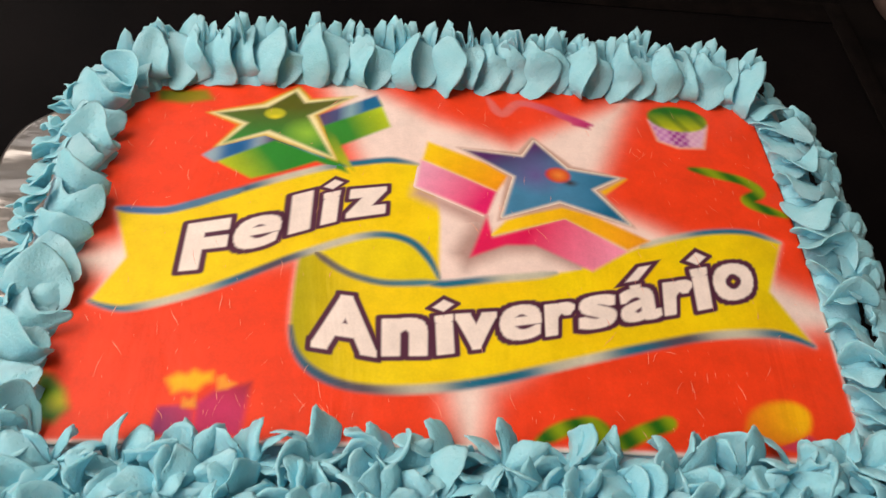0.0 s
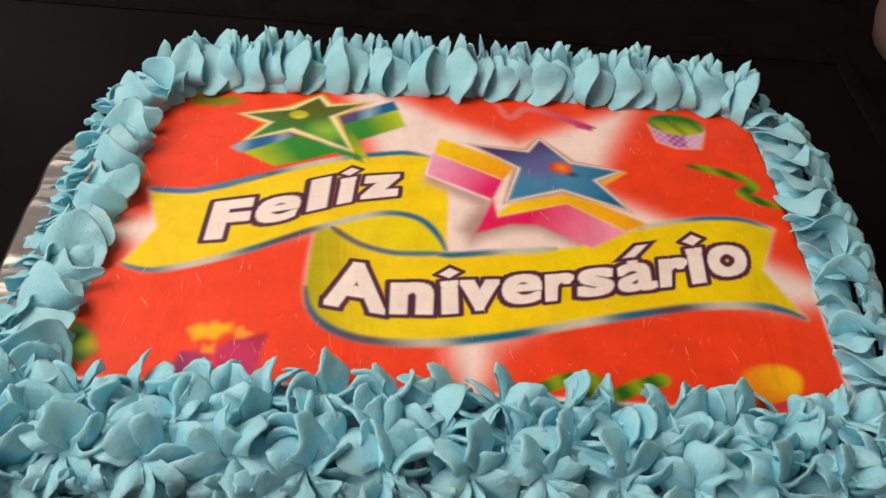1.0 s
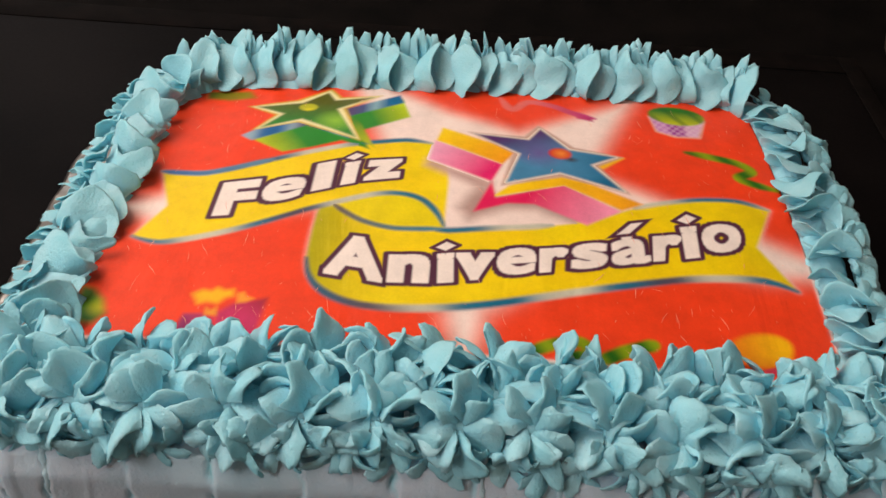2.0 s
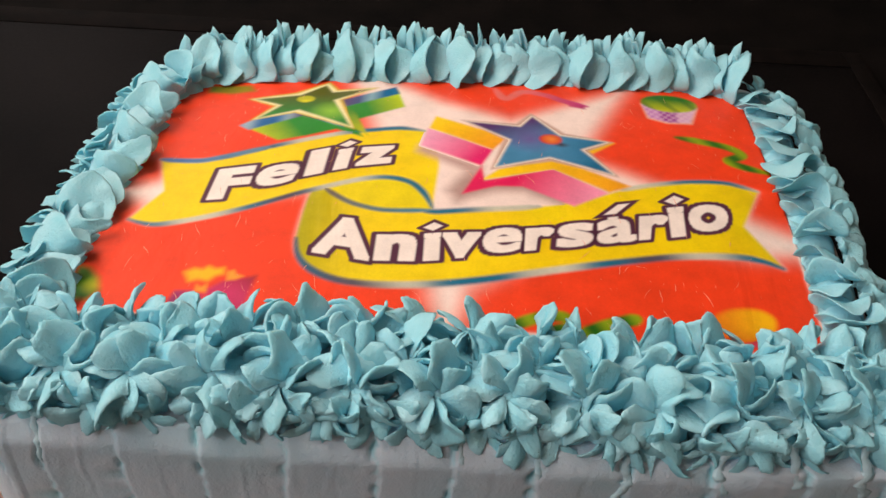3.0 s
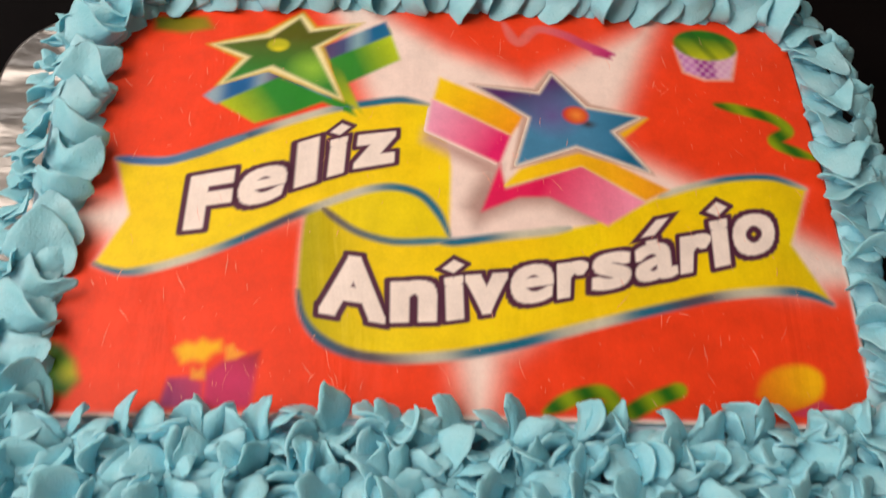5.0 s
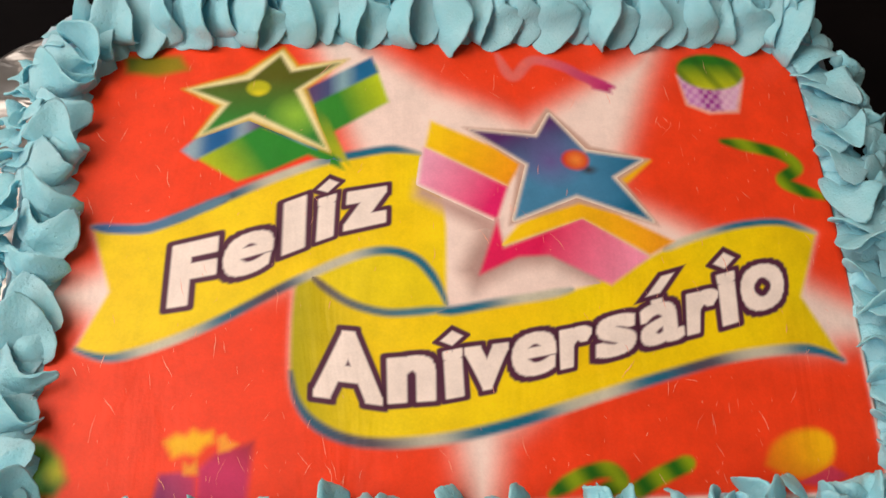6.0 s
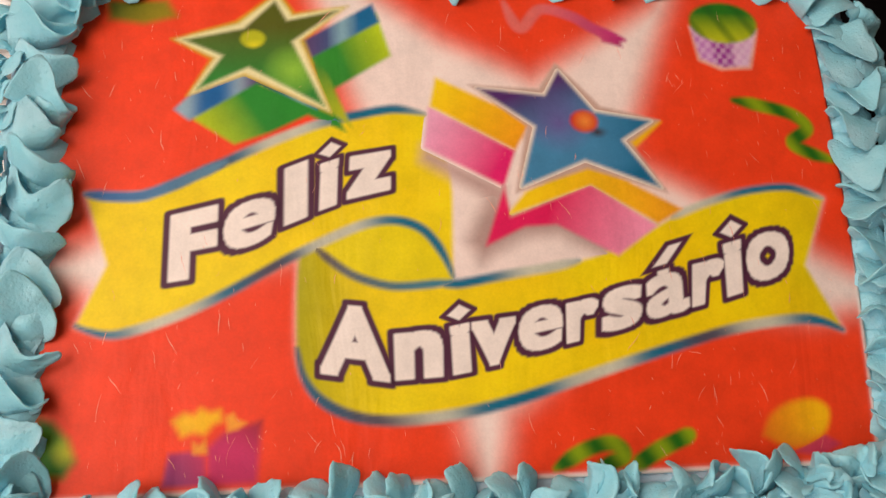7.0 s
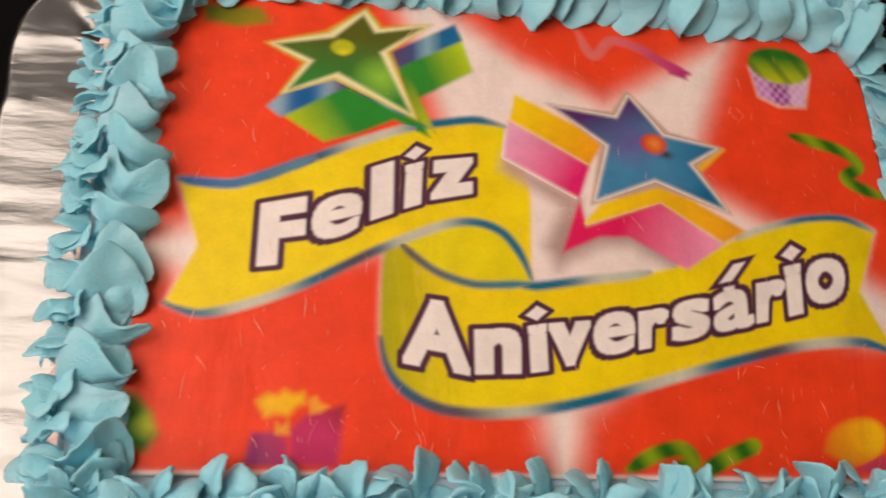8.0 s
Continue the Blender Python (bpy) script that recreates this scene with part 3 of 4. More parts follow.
def filled(xs, ys, field):
    """A flat mesh of the part of the grid where the field is positive."""
    bm = bmesh.new()
    known = {}

    def at(x, y):
        key = (round(x, 5), round(y, 5))
        if key not in known:
            known[key] = bm.verts.new((x, y, 0))
        return known[key]

    for j in range(len(ys) - 1):
        for i in range(len(xs) - 1):
            corner = [(xs[i], ys[j], field[j, i]), (xs[i + 1], ys[j], field[j, i + 1]), (xs[i + 1], ys[j + 1], field[j + 1, i + 1]), (xs[i], ys[j + 1], field[j + 1, i])]
            if max(c[2] for c in corner) <= 0:
                continue
            ring = []
            for k in range(4):
                (x0, y0, f0), (x1, y1, f1) = corner[k], corner[(k + 1) % 4]
                if f0 > 0:
                    ring.append(at(x0, y0))
                if (f0 > 0) != (f1 > 0):
                    t = min(0.98, max(0.02, f0 / (f0 - f1)))
                    ring.append(at(x0 + (x1 - x0) * t, y0 + (y1 - y0) * t))
            ring = list(dict.fromkeys(ring))
            if len(ring) > 2 and bm.faces.get(ring) is None:
                bm.faces.new(ring)
    return bm


# the ink so far, on a grid of half millimetres, so that soft edges can run into what lies under them
CANVAS_X, CANVAS_Y = np.arange(-0.150, 0.1501, 0.0005), np.arange(-0.1065, 0.1066, 0.0005)
canvas = np.zeros((len(CANVAS_Y), len(CANVAS_X), 3))


def under(px, py):
    i = np.clip(np.rint((np.asarray(px) + 0.150) / 0.0005).astype(int), 0, len(CANVAS_X) - 1)
    j = np.clip(np.rint((np.asarray(py) + 0.1065) / 0.0005).astype(int), 0, len(CANVAS_Y) - 1)
    return canvas[j, i]


def inks(colour, px, py):
    if callable(colour):
        return np.array([colour(x, y) for x, y in zip(px, py)])
    return np.tile(np.array(colour), (len(px), 1))


def ink_mesh(bm, name, parent, alpha, colour, ground, layer, label=""):
    """Lays a flat figure on the cake's bulge and inks it; alpha fades its colour into the ground towards the edge."""
    px, py = np.array([v.co.x for v in bm.verts]), np.array([v.co.y for v in bm.verts])
    f = alpha[:, None]
    tint = inks(colour, px, py) * f + ground(px, py) * (1 - f)
    shades = bm.verts.layers.float_color.new("ink")
    for v, c, thick in zip(bm.verts, tint, alpha):
        v[shades] = (c[0], c[1], c[2], 1)
        v.co = drape(v.co.x, v.co.y, layer + 0.9 * thick)
    for f in bm.faces:
        f.normal_update()
        if f.normal.z < 0:
            f.normal_flip()
    return part(name, bm, INK, parent, label)


def soft_step(field, feather):
    f = np.clip((field + feather) / (2 * feather), 0, 1)
    return f * f * (3 - 2 * f)


def lay(name, field, bounds, colour, layer, parent, label, feather=0.0011, step=0.0009):
    """A printed figure: all that lies where field(x, y) is positive, with a soft edge."""
    x0, x1, y0, y1 = bounds
    room = 2 * feather + step
    x0, x1, y0, y1 = max(-0.148, x0 - room), min(0.148, x1 + room), max(-0.1045, y0 - room), min(0.1045, y1 + room)
    xs, ys = np.linspace(x0, x1, max(3, round((x1 - x0) / step))), np.linspace(y0, y1, max(3, round((y1 - y0) / step)))
    bm = filled(xs, ys, field(*np.meshgrid(xs, ys)) + feather)
    alpha = soft_step(field(np.array([v.co.x for v in bm.verts]), np.array([v.co.y for v in bm.verts])), feather)
    ob = ink_mesh(bm, name, parent, alpha, colour, under, layer, label)
    i0, i1 = np.searchsorted(CANVAS_X, (x0, x1))
    j0, j1 = np.searchsorted(CANVAS_Y, (y0, y1))
    px, py = np.meshgrid(CANVAS_X[i0:i1], CANVAS_Y[j0:j1])
    f = soft_step(field(px, py), feather).reshape(-1, 1)
    tint = inks(colour, px.ravel(), py.ravel()) if not callable(colour) else np.zeros((px.size, 3))
    if callable(colour):
        hit = np.nonzero(f[:, 0] > 0)[0]
        tint[hit] = inks(colour, px.ravel()[hit], py.ravel()[hit])
    old = canvas[j0:j1, i0:i1].reshape(-1, 3)
    canvas[j0:j1, i0:i1] = (tint * f + old * (1 - f)).reshape(px.shape + (3,))
    return ob


def figure(name, points, colour, layer, parent, label="", feather=0.0011):
    xs, ys = [p[0] for p in points], [p[1] for p in points]
    return lay(name, lambda px, py: inside_distance(points, px, py), (min(xs), max(xs), min(ys), max(ys)), colour, layer, parent, label, feather)


def stroke(name, points, width, colour, layer, parent, label="", thin=0.35, feather=0.0011):
    """A brush line along the points, thinner at its ends."""
    line = smooth_line(points)
    n = len(line)
    xs, ys = [p[0] for p in line], [p[1] for p in line]

    def field(px, py):
        best = np.full(px.shape, -1.0)
        for i in range(n - 1):
            (ax, ay), (bx, by) = line[i], line[i + 1]
            dx, dy = bx - ax, by - ay
            f = np.clip(((px - ax) * dx + (py - ay) * dy) / (dx * dx + dy * dy + 1e-15), 0, 1)
            where = (i + 0.5) / (n - 1)
            half = width / 2 * min(1, thin + 5 * where, thin + 5 * (1 - where))
            best = np.maximum(best, half - np.hypot(px - ax - f * dx, py - ay - f * dy))
        return best

    return lay(name, field, (min(xs) - width, max(xs) + width, min(ys) - width, max(ys) + width), colour, layer, parent, label, feather)


def blend(a, b, f):
    f = min(1.0, max(0.0, f))
    return tuple(p + (q - p) * f for p, q in zip(a, b))


def slope(a, b, start, end):
    """A colour that runs from a at the point start to b at the point end (millimetres)."""
    (x0, y0), (x1, y1) = start, end
    dx, dy = x1 - x0, y1 - y0
    return lambda x, y: blend(a, b, ((x * 1000 - x0) * dx + (y * 1000 - y0) * dy) / (dx * dx + dy * dy))


UPPER_TOP = smooth_line(mm([(-133.4, -1.1), (-114.7, -2.4), (-95.5, 5.2), (-75.7, 14.7), (-53.5, 24), (-36.9, 28.1), (-24.4, 30.1), (-13.6, 28)]))
UPPER_LOW = smooth_line(mm([(-133.9, -48.2), (-121.9, -51.7), (-103.6, -46.9), (-85, -38.7), (-66, -28.1), (-54.3, -22.3), (-38.3, -15.3), (-26.2, -13.7), (-16.3, -17.5), (-9.8, -26.4), (-6.6, -35.1)]))
FOLD = smooth_line(mm([(-54.3, -23.3), (-42.8, -32.8), (-27.2, -37.8), (-7.3, -36.5)]))
LOWER_LOW = smooth_line(mm([(-60.1, -25.2), (-61.2, -44.4), (-60.5, -62.8), (-55.1, -74.3), (-43.9, -81.4), (-28.9, -83.8), (-9.7, -82.7), (10.1, -79.1), (30.5, -73.6), (51.6, -67.4), (73.4, -61.3), (95.9, -55.6), (118.8, -52.6), (130.3, -53.2), (139.6, -56.7)]))
LOWER_TOP = smooth_line(mm([(139.1, -5.8), (126.7, -1.6), (112.5, -2.3), (98.1, -5.6), (79.1, -12.4), (55.8, -24.8), (34.1, -30.9), (13.1, -34.3), (-7.3, -37.7), (-27.2, -37.8), (-42.8, -32.8), (-54.3, -23.3)]))
UPPER = UPPER_TOP + smooth_line(mm([(-7.9, 13.4), (-5.2, 1.1), (-5.8, -17.3), (-6.6, -34.7)]), 4) + UPPER_LOW[::-1] + mm([(-124.8, -27.3)])
LOWER = LOWER_LOW + mm([(127.6, -32.1)]) + LOWER_TOP


def ground_ink():
    """The print's red ground with its blurred white star, a pale glow round the ribbons and a white margin."""
    px, py = np.meshgrid(CANVAS_X, CANVAS_Y)
    star = inside_distance(mm([(-154, -29), (-125, -17), (-36, 20), (-64, 112), (-28, 78), (-6, 60), (28, 43), (80, 76), (100, 108), (60, 10), (168, -46), (128, -52), (60, -45), (11, -84), (2, -125), (-6, -84), (-22, -45), (-52, -24), (-125, -40)]), px, py)
    glow = np.maximum(inside_distance(UPPER, px, py), inside_distance(LOWER, px, py))
    red, pale, blush, white = (np.array(c) for c in (rgb(247, 66, 24), rgb(252, 228, 216), rgb(248, 120, 92), rgb(250, 232, 222)))
    f = (1 / (1 + np.exp(-star / 0.0019)))[..., None]
    edge = 0.35 * np.exp(-(star / 0.0045) ** 2)[..., None]
    halo = 0.38 * np.exp(-(np.maximum(0.0, -glow) / 0.0014) ** 2)[..., None]
    margin = (1 / (1 + np.exp(-(0.0013 - np.minimum(0.1485 - px + 0.003 * np.clip((py + 0.045) / 0.03, 0, 1), py + 0.105)) / 0.0003)))[..., None]
    tint = red * (1 - f) + pale * f
    tint = tint * (1 - edge) + blush * edge
    tint = tint * (1 - halo) + pale * halo
    return tint * (1 - margin) + white * margin


def edible_print():
    """A wafer-paper sheet with a thickness of its own."""
    canvas[:] = ground_ink()
    nx, ny = 298, 211
    xs, ys = np.linspace(-0.1485, 0.1485, nx), np.linspace(-0.105, 0.105, ny)
    verts = [tuple(drape(x, y, 0)) for y in ys for x in xs]
    tint = under(*np.meshgrid(xs, ys)).reshape(-1, 3)
    faces = [(j * nx + i, j * nx + i + 1, (j + 1) * nx + i + 1, (j + 1) * nx + i) for j in range(ny - 1) for i in range(nx - 1)]
    rim_ring = [i for i in range(nx)] + [j * nx + nx - 1 for j in range(1, ny)] + [(ny - 1) * nx + i for i in range(nx - 2, -1, -1)] + [j * nx for j in range(ny - 2, 0, -1)]
    start = len(verts)
    verts += [(verts[r][0], verts[r][1], verts[r][2] - 0.0007) for r in rim_ring]
    for k in range(len(rim_ring)):
        m = (k + 1) % len(rim_ring)
        faces.append((rim_ring[k], start + k, start + m, rim_ring[m]))
    ob = from_arrays("edible_print", verts, faces, INK, cake, "red wafer-paper print with yellow ribbons, stars and lettering")
    tint = np.vstack([tint, np.tile(np.array(rgb(250, 232, 222)), (len(rim_ring), 1))])
    shades = ob.data.color_attributes.new("ink", "FLOAT_COLOR", "POINT")
    shades.data.foreach_set("color", np.hstack([tint, np.ones((len(tint), 1))]).astype(np.float32).ravel())
    return ob


sheet = edible_print()
YELLOW, OLIVE = rgb(250, 224, 0), rgb(164, 162, 0)
TEAL, NAVY, SILVER = rgb(10, 108, 138), rgb(84, 70, 84), rgb(222, 214, 186)


def yellow_ground(x, y):
    f = 0.5 + 0.5 * noise.noise(Vector((x * 45, y * 45, 3.0)))
    return blend(YELLOW, rgb(252, 208, 0), f)


def lower_ground(x, y):
    f = max(0.0, 1 - (x + 0.061) / 0.035) ** 1.3 + max(0.0, (x - 0.105) / 0.05) * 0.4
    return blend(yellow_ground(x, y), OLIVE, f * 0.85)


def stripe_ink(x, y):
    """The ribbons' metallic edge: teal, silver and navy by turns along it."""
    f = 0.5 + 0.5 * math.sin(x * 92 + y * 40 + 0.4)
    f = f * f * (3 - 2 * f)
    tint = blend(TEAL, SILVER, 0.85 * f ** 1.7)
    return blend(tint, NAVY, max(0.0, math.sin(x * 46 + y * 30 - 0.6)) ** 4 * 0.9)


# the large white star's red notch glow lies in the sheet; figures follow, lowest first
figure("star_side", mm([(-8.9, 43.5), (26.3, 25), (19.2, 12.9), (-11.7, 31)]), slope(rgb(255, 214, 0), rgb(250, 160, 10), (-9.3, 40.2), (22.7, 17.1)), 3, sheet, "orange edge of the printed star")
figure("star_side", mm([(-12.1, 31), (19.2, 12.9), (14, -1.4), (-14.7, 14.4)]), slope(rgb(250, 170, 200), rgb(236, 30, 110), (-13.4, 21.7), (12.7, 7)), 3, sheet, "pink side of the printed star")
figure("ribbon", UPPER, yellow_ground, 1, sheet, "yellow printed ribbon")
figure("star_shadow", mm([(-1, -22), (10, 1), (15, -11), (46, -3), (72, -19), (56, -32), (33, -20), (19, -21), (4, -30)]), rgb(188, 152, 142), 2, sheet, "soft grey shadow of the printed star", feather=0.0045)
figure("star_shadow", mm([(-15, 15), (14, -2), (13, -9), (-8, 4), (-16, 9)]), rgb(200, 160, 150), 2, sheet, "soft grey shadow of the printed star", feather=0.004)
figure("ribbon_fold", UPPER_LOW[40:] + FOLD[::-1], blend(YELLOW, OLIVE, 0.12), 2, sheet, "folded back of the yellow ribbon")
figure("ribbon", LOWER, lower_ground, 2, sheet, "yellow printed ribbon with a dark fold")
for line, wide in ((UPPER_TOP, 0.0036), (UPPER_LOW, 0.0034), (LOWER_LOW[14:], 0.0038), (LOWER_TOP[:34], 0.0028), (LOWER_TOP[46:66], 0.0034)):
    stroke("ribbon_edge", line[::4] + ([line[-1]] if (len(line) - 1) % 4 else []), wide, stripe_ink, 3, sheet, "teal and silver ribbon edge")
stroke("ribbon_edge", FOLD[::4] + ([FOLD[-1]] if (len(FOLD) - 1) % 4 else []), 0.003, slope(rgb(104, 92, 92), rgb(60, 128, 146), (-50, -26), (-14, -37)), 3, sheet, "dusky ribbon edge at the fold")
stroke("ribbon_edge", UPPER_TOP[:21:4], 0.0040, slope(rgb(52, 104, 160), rgb(92, 134, 158), (-130, 0), (-96, 6)), 4, sheet, "blue ribbon edge")
figure("star_side", mm([(13.6, -13), (21.7, -3.3), (46.4, 8.9), (81.2, -10.2), (70.9, -16.2), (46.5, -1.2)]), slope(rgb(255, 214, 0), rgb(248, 166, 20), (15.6, -7.2), (75.3, -11.7)), 4, sheet, "orange edge of the printed star")
figure("star_side", mm([(5.7, -23.9), (14.1, -1), (15.7, -13), (46.6, -0.7), (70.4, -16.7), (54.4, -28), (32.3, -16), (20.6, -16.7)]), slope(rgb(232, 24, 90), rgb(250, 150, 180), (30.6, -9.4), (62.4, -23.7)), 4, sheet, "pink side of the printed star")
figure("star_side", mm([(72.8, 25.3), (77.5, 25.1), (64.5, 13.1), (60.6, 17.3)]), rgb(252, 190, 10), 4, sheet, "orange edge of the printed star")
BIG_STAR = [(6.9, 38.6), (32.8, 35.3), (38.7, 46), (50.8, 28.7), (72.8, 25.3), (60.2, 17.5), (73.5, -1.7), (45.4, 9.6), (20.8, -1.1), (28.3, 22.8)]
SMALL_STAR = [(-102.2, 60.9), (-80, 65.4), (-68.4, 77.9), (-63.9, 68.8), (-44.6, 73.2), (-62.1, 59.4), (-50.3, 31.4), (-78.1, 48.5), (-96.8, 39.3), (-87.5, 53.6)]


def grown(points, by):
    cx, cy = (sum(p[k] for p in points) / len(points) for k in (0, 1))
    out = []
    for x, y in points:
        size = math.hypot(x - cx, y - cy)
        out.append((x + (x - cx) / size * by, y + (y - cy) / size * by))
    return mm(out)


def big_star_ink(x, y):
    """Purple towards the far left point, steel blue in the middle, teal at the tips, a dark streak beside the ball."""
    tint = blend(rgb(84, 40, 104), rgb(72, 138, 178), (0.040 - y + 0.42 * (x - 0.03)) / 0.024)
    tint = blend(tint, rgb(18, 104, 142), max(0.0, (x - 0.050) / 0.022) + max(0.0, (0.008 - y) / 0.014) * (0.4 if x < 0.045 else 1.0))
    tint = blend(tint, rgb(112, 78, 146), 0.75 * max(0.0, 1 - math.hypot((x - 0.037) / 0.014, (y - 0.024) / 0.013)))
    return blend(tint, rgb(62, 44, 40), max(0.0, 1 - math.hypot((x - 0.0515) / 0.0045, (y - 0.0205) / 0.0028)))


figure("star_border", grown(BIG_STAR, 4.0), rgb(206, 168, 150), 5, sheet, "brownish rim of the printed star", feather=0.0010)
figure("star_border", grown(BIG_STAR, 2.9), rgb(244, 226, 206), 5, sheet, "cream border of the printed star")
figure("star", grown(BIG_STAR, 0.4), big_star_ink, 6, sheet, "purple to blue printed star")
figure("star_side", mm([(-100.5, 29), (-77.5, 48.5), (-49.5, 35.5), (-42.7, 20.8), (-56.5, 28), (-69.8, 21.3), (-82.8, 16.7)]), slope(rgb(190, 205, 10), rgb(40, 140, 40), (-92.7, 20.7), (-76.4, 31)), 3, sheet, "green side of the printed star")
figure("star_side", mm([(-57.5, 56), (-30, 72.5), (-25, 52.8), (-47.1, 38.4), (-50.8, 40.8)]), slope(rgb(50, 140, 40), rgb(190, 210, 20), (-43.7, 51.4), (-26.4, 57.3)), 3, sheet, "green side of the printed star")
figure("star_side", mm([(-104.7, 31.3), (-97.4, 38.9), (-78.1, 48.5), (-49.2, 31.3), (-53.4, 30.3), (-74.9, 41.7), (-99, 26.6)]), lambda x, y: blend(blend(rgb(16, 96, 156), rgb(150, 178, 190), (0.5 + 0.5 * math.sin(x * 300 + 0.5)) ** 2), rgb(96, 60, 104), max(0.0, math.sin(x * 110 + 9.6)) ** 3), 5, sheet, "blue edge of the printed star")
figure("star_side", mm([(-59.9, 58.6), (-31.4, 76.3), (-28.8, 67.9), (-55.6, 51.8)]), lambda x, y: blend(blend(rgb(92, 58, 104), rgb(24, 104, 150), (x + 0.058) / 0.022), rgb(150, 190, 196), max(0.0, 1 - abs(x + 0.043) / 0.006) * 0.8), 4, sheet, "blue edge of the printed star")
figure("star_side", mm([(-54, 52), (-49, 45), (-40.5, 22.5), (-48.5, 29.5), (-53, 40)]), slope(rgb(70, 140, 40), rgb(186, 190, 20), (-53, 48), (-43, 26)), 5, sheet, "green side of the printed star")
figure("star_border", grown(SMALL_STAR, 4.6), rgb(214, 178, 30), 5, sheet, "yellow rim of the printed star", feather=0.0014)
figure("star_border", grown(SMALL_STAR, 3.0), rgb(240, 228, 170), 6, sheet, "pale yellow border of the printed star")
figure("star", grown(SMALL_STAR, 0.0), lambda x, y: blend(blend(rgb(88, 92, 14), rgb(46, 132, 44), (0.066 - y) / 0.022), rgb(150, 200, 60), max(0.0, 1 - math.hypot(x + 0.0615, y - 0.047) / 0.012)), 7, sheet, "green printed star")


def disc(cx, cy, rx, ry, count=24):
    return mm([(cx + rx * math.cos(2 * math.pi * k / count), cy + ry * math.sin(2 * math.pi * k / count)) for k in range(count)])


def glow_disc(middle, rim, cx, cy, r):
    return lambda x, y: blend(middle, rim, math.hypot(x * 1000 - cx, y * 1000 - cy) / r)


figure("ball", disc(46.7, 25, 5.4, 4.6), glow_disc(rgb(250, 150, 60), rgb(214, 34, 24), 47, 25, 5.5), 8, sheet, "red ball on the printed star")
figure("ball", disc(-76.6, 60.8, 4.6, 3.8), glow_disc(rgb(255, 235, 30), rgb(190, 190, 20), -76, 56, 5), 8, sheet, "yellow ball on the printed star")
# small printed party things
def drum_ink(x, y):
    """Lilac, magenta and pale panels with small chequers."""
    base = blend(rgb(206, 130, 196), rgb(158, 50, 146), ease((x - 0.102) / 0.003))
    base = blend(base, rgb(226, 172, 206), ease((x - 0.1105) / 0.003))
    return blend(base, rgb(244, 214, 224), 0.45 * min(1.0, max(0.0, 0.5 + 1.1 * math.sin(x * 1500) * math.sin(y * 1300))))


figure("printed_drum", mm([(94.8, 68), (96.4, 52), (105.4, 47.9), (118.6, 48.9), (124.6, 67.5)]), rgb(240, 176, 150), 1, sheet, "pale rim of the drum in the print")
figure("printed_drum", mm([(95.4, 67.3), (97.6, 53), (106.4, 49.3), (117.6, 50.2), (123.6, 66.9)]), drum_ink, 2, sheet, "pink chequered drum in the print")
figure("printed_drum_top", disc(109.9, 69.7, 14.6, 9.5), lambda x, y: blend(blend(rgb(40, 116, 16), rgb(196, 200, 20), (0.0745 - y) / 0.013), rgb(30, 90, 14), 0.55 * max(0.0, math.sin(x * 520 + y * 300))), 3, sheet, "green drum top in the print")


def green_ink(x, y):
    return blend(rgb(26, 100, 12), rgb(140, 165, 12), 0.5 + 0.5 * math.sin(x * 420 + y * 260))


stroke("streamer", mm([(108.3, 34.9), (119.4, 32.7), (132.1, 29.3), (137.7, 23.4), (130.4, 17.4), (136.4, 13.3), (147.2, 10)]), 0.0056, green_ink, 1, sheet, "green printed streamer")
stroke("streamer", mm([(20.1, 77.3), (25.6, 65.3), (34.5, 74.1), (46.7, 71.1), (55.2, 65.5), (67, 60.6)]), 0.0046, slope(rgb(236, 110, 100), rgb(196, 40, 120), (31.2, 72.7), (65, 61.6)), 1, sheet, "pink printed streamer")
figure("streamer_end", mm([(56.5, 64.5), (65, 61.8), (66, 57.2), (58, 59.6)]), slope(rgb(214, 70, 120), rgb(176, 34, 104), (57, 63), (65, 59)), 2, sheet, "magenta end of the printed streamer")
stroke("streamer", mm([(25.4, -101.8), (36.8, -95.9), (46.2, -94.4), (49.9, -98.9), (40.5, -101.7)]), 0.0055, green_ink, 1, sheet, "green printed streamer")
stroke("streamer", mm([(54.3, -101.9), (63.4, -96.9), (75.4, -92.2)]), 0.006, green_ink, 1, sheet, "green printed streamer")
figure("printed_gift", smooth_line(mm([(102.3, -93.7), (106, -87), (114, -82.6), (124.2, -81.8), (129.6, -86), (126, -94.5), (114, -98.6), (102.3, -93.7)]))[:-1], lambda x, y: blend(blend(rgb(236, 110, 20), rgb(252, 186, 10), (x - 0.100) / 0.024), rgb(240, 140, 20), max(0.0, (-0.092 - y) / 0.007)), 1, sheet, "orange gift in the print", feather=0.0019)
figure("printed_gift", mm([(113.8, -100), (126.8, -94.5), (133.1, -97.7), (125.3, -101.7)]), rgb(214, 60, 90), 1, sheet, "pink gift in the print")
figure("printed_gift", mm([(-72.7, -82), (-74.6, -101.8), (-90.5, -101.9), (-90, -90), (-84.6, -85.1)]), slope(rgb(160, 26, 52), rgb(208, 44, 100), (-75, -82), (-80, -92)), 1, sheet, "magenta gift box in the print", feather=0.0018)
figure("printed_gift_side", mm([(-91, -93), (-90.5, -101.9), (-104.5, -101.9), (-102.5, -91.5), (-96, -91)]), slope(rgb(196, 50, 96), rgb(150, 44, 108), (-92, -93), (-101.9, -99)), 1, sheet, "purple side of the gift box in the print", feather=0.0014)
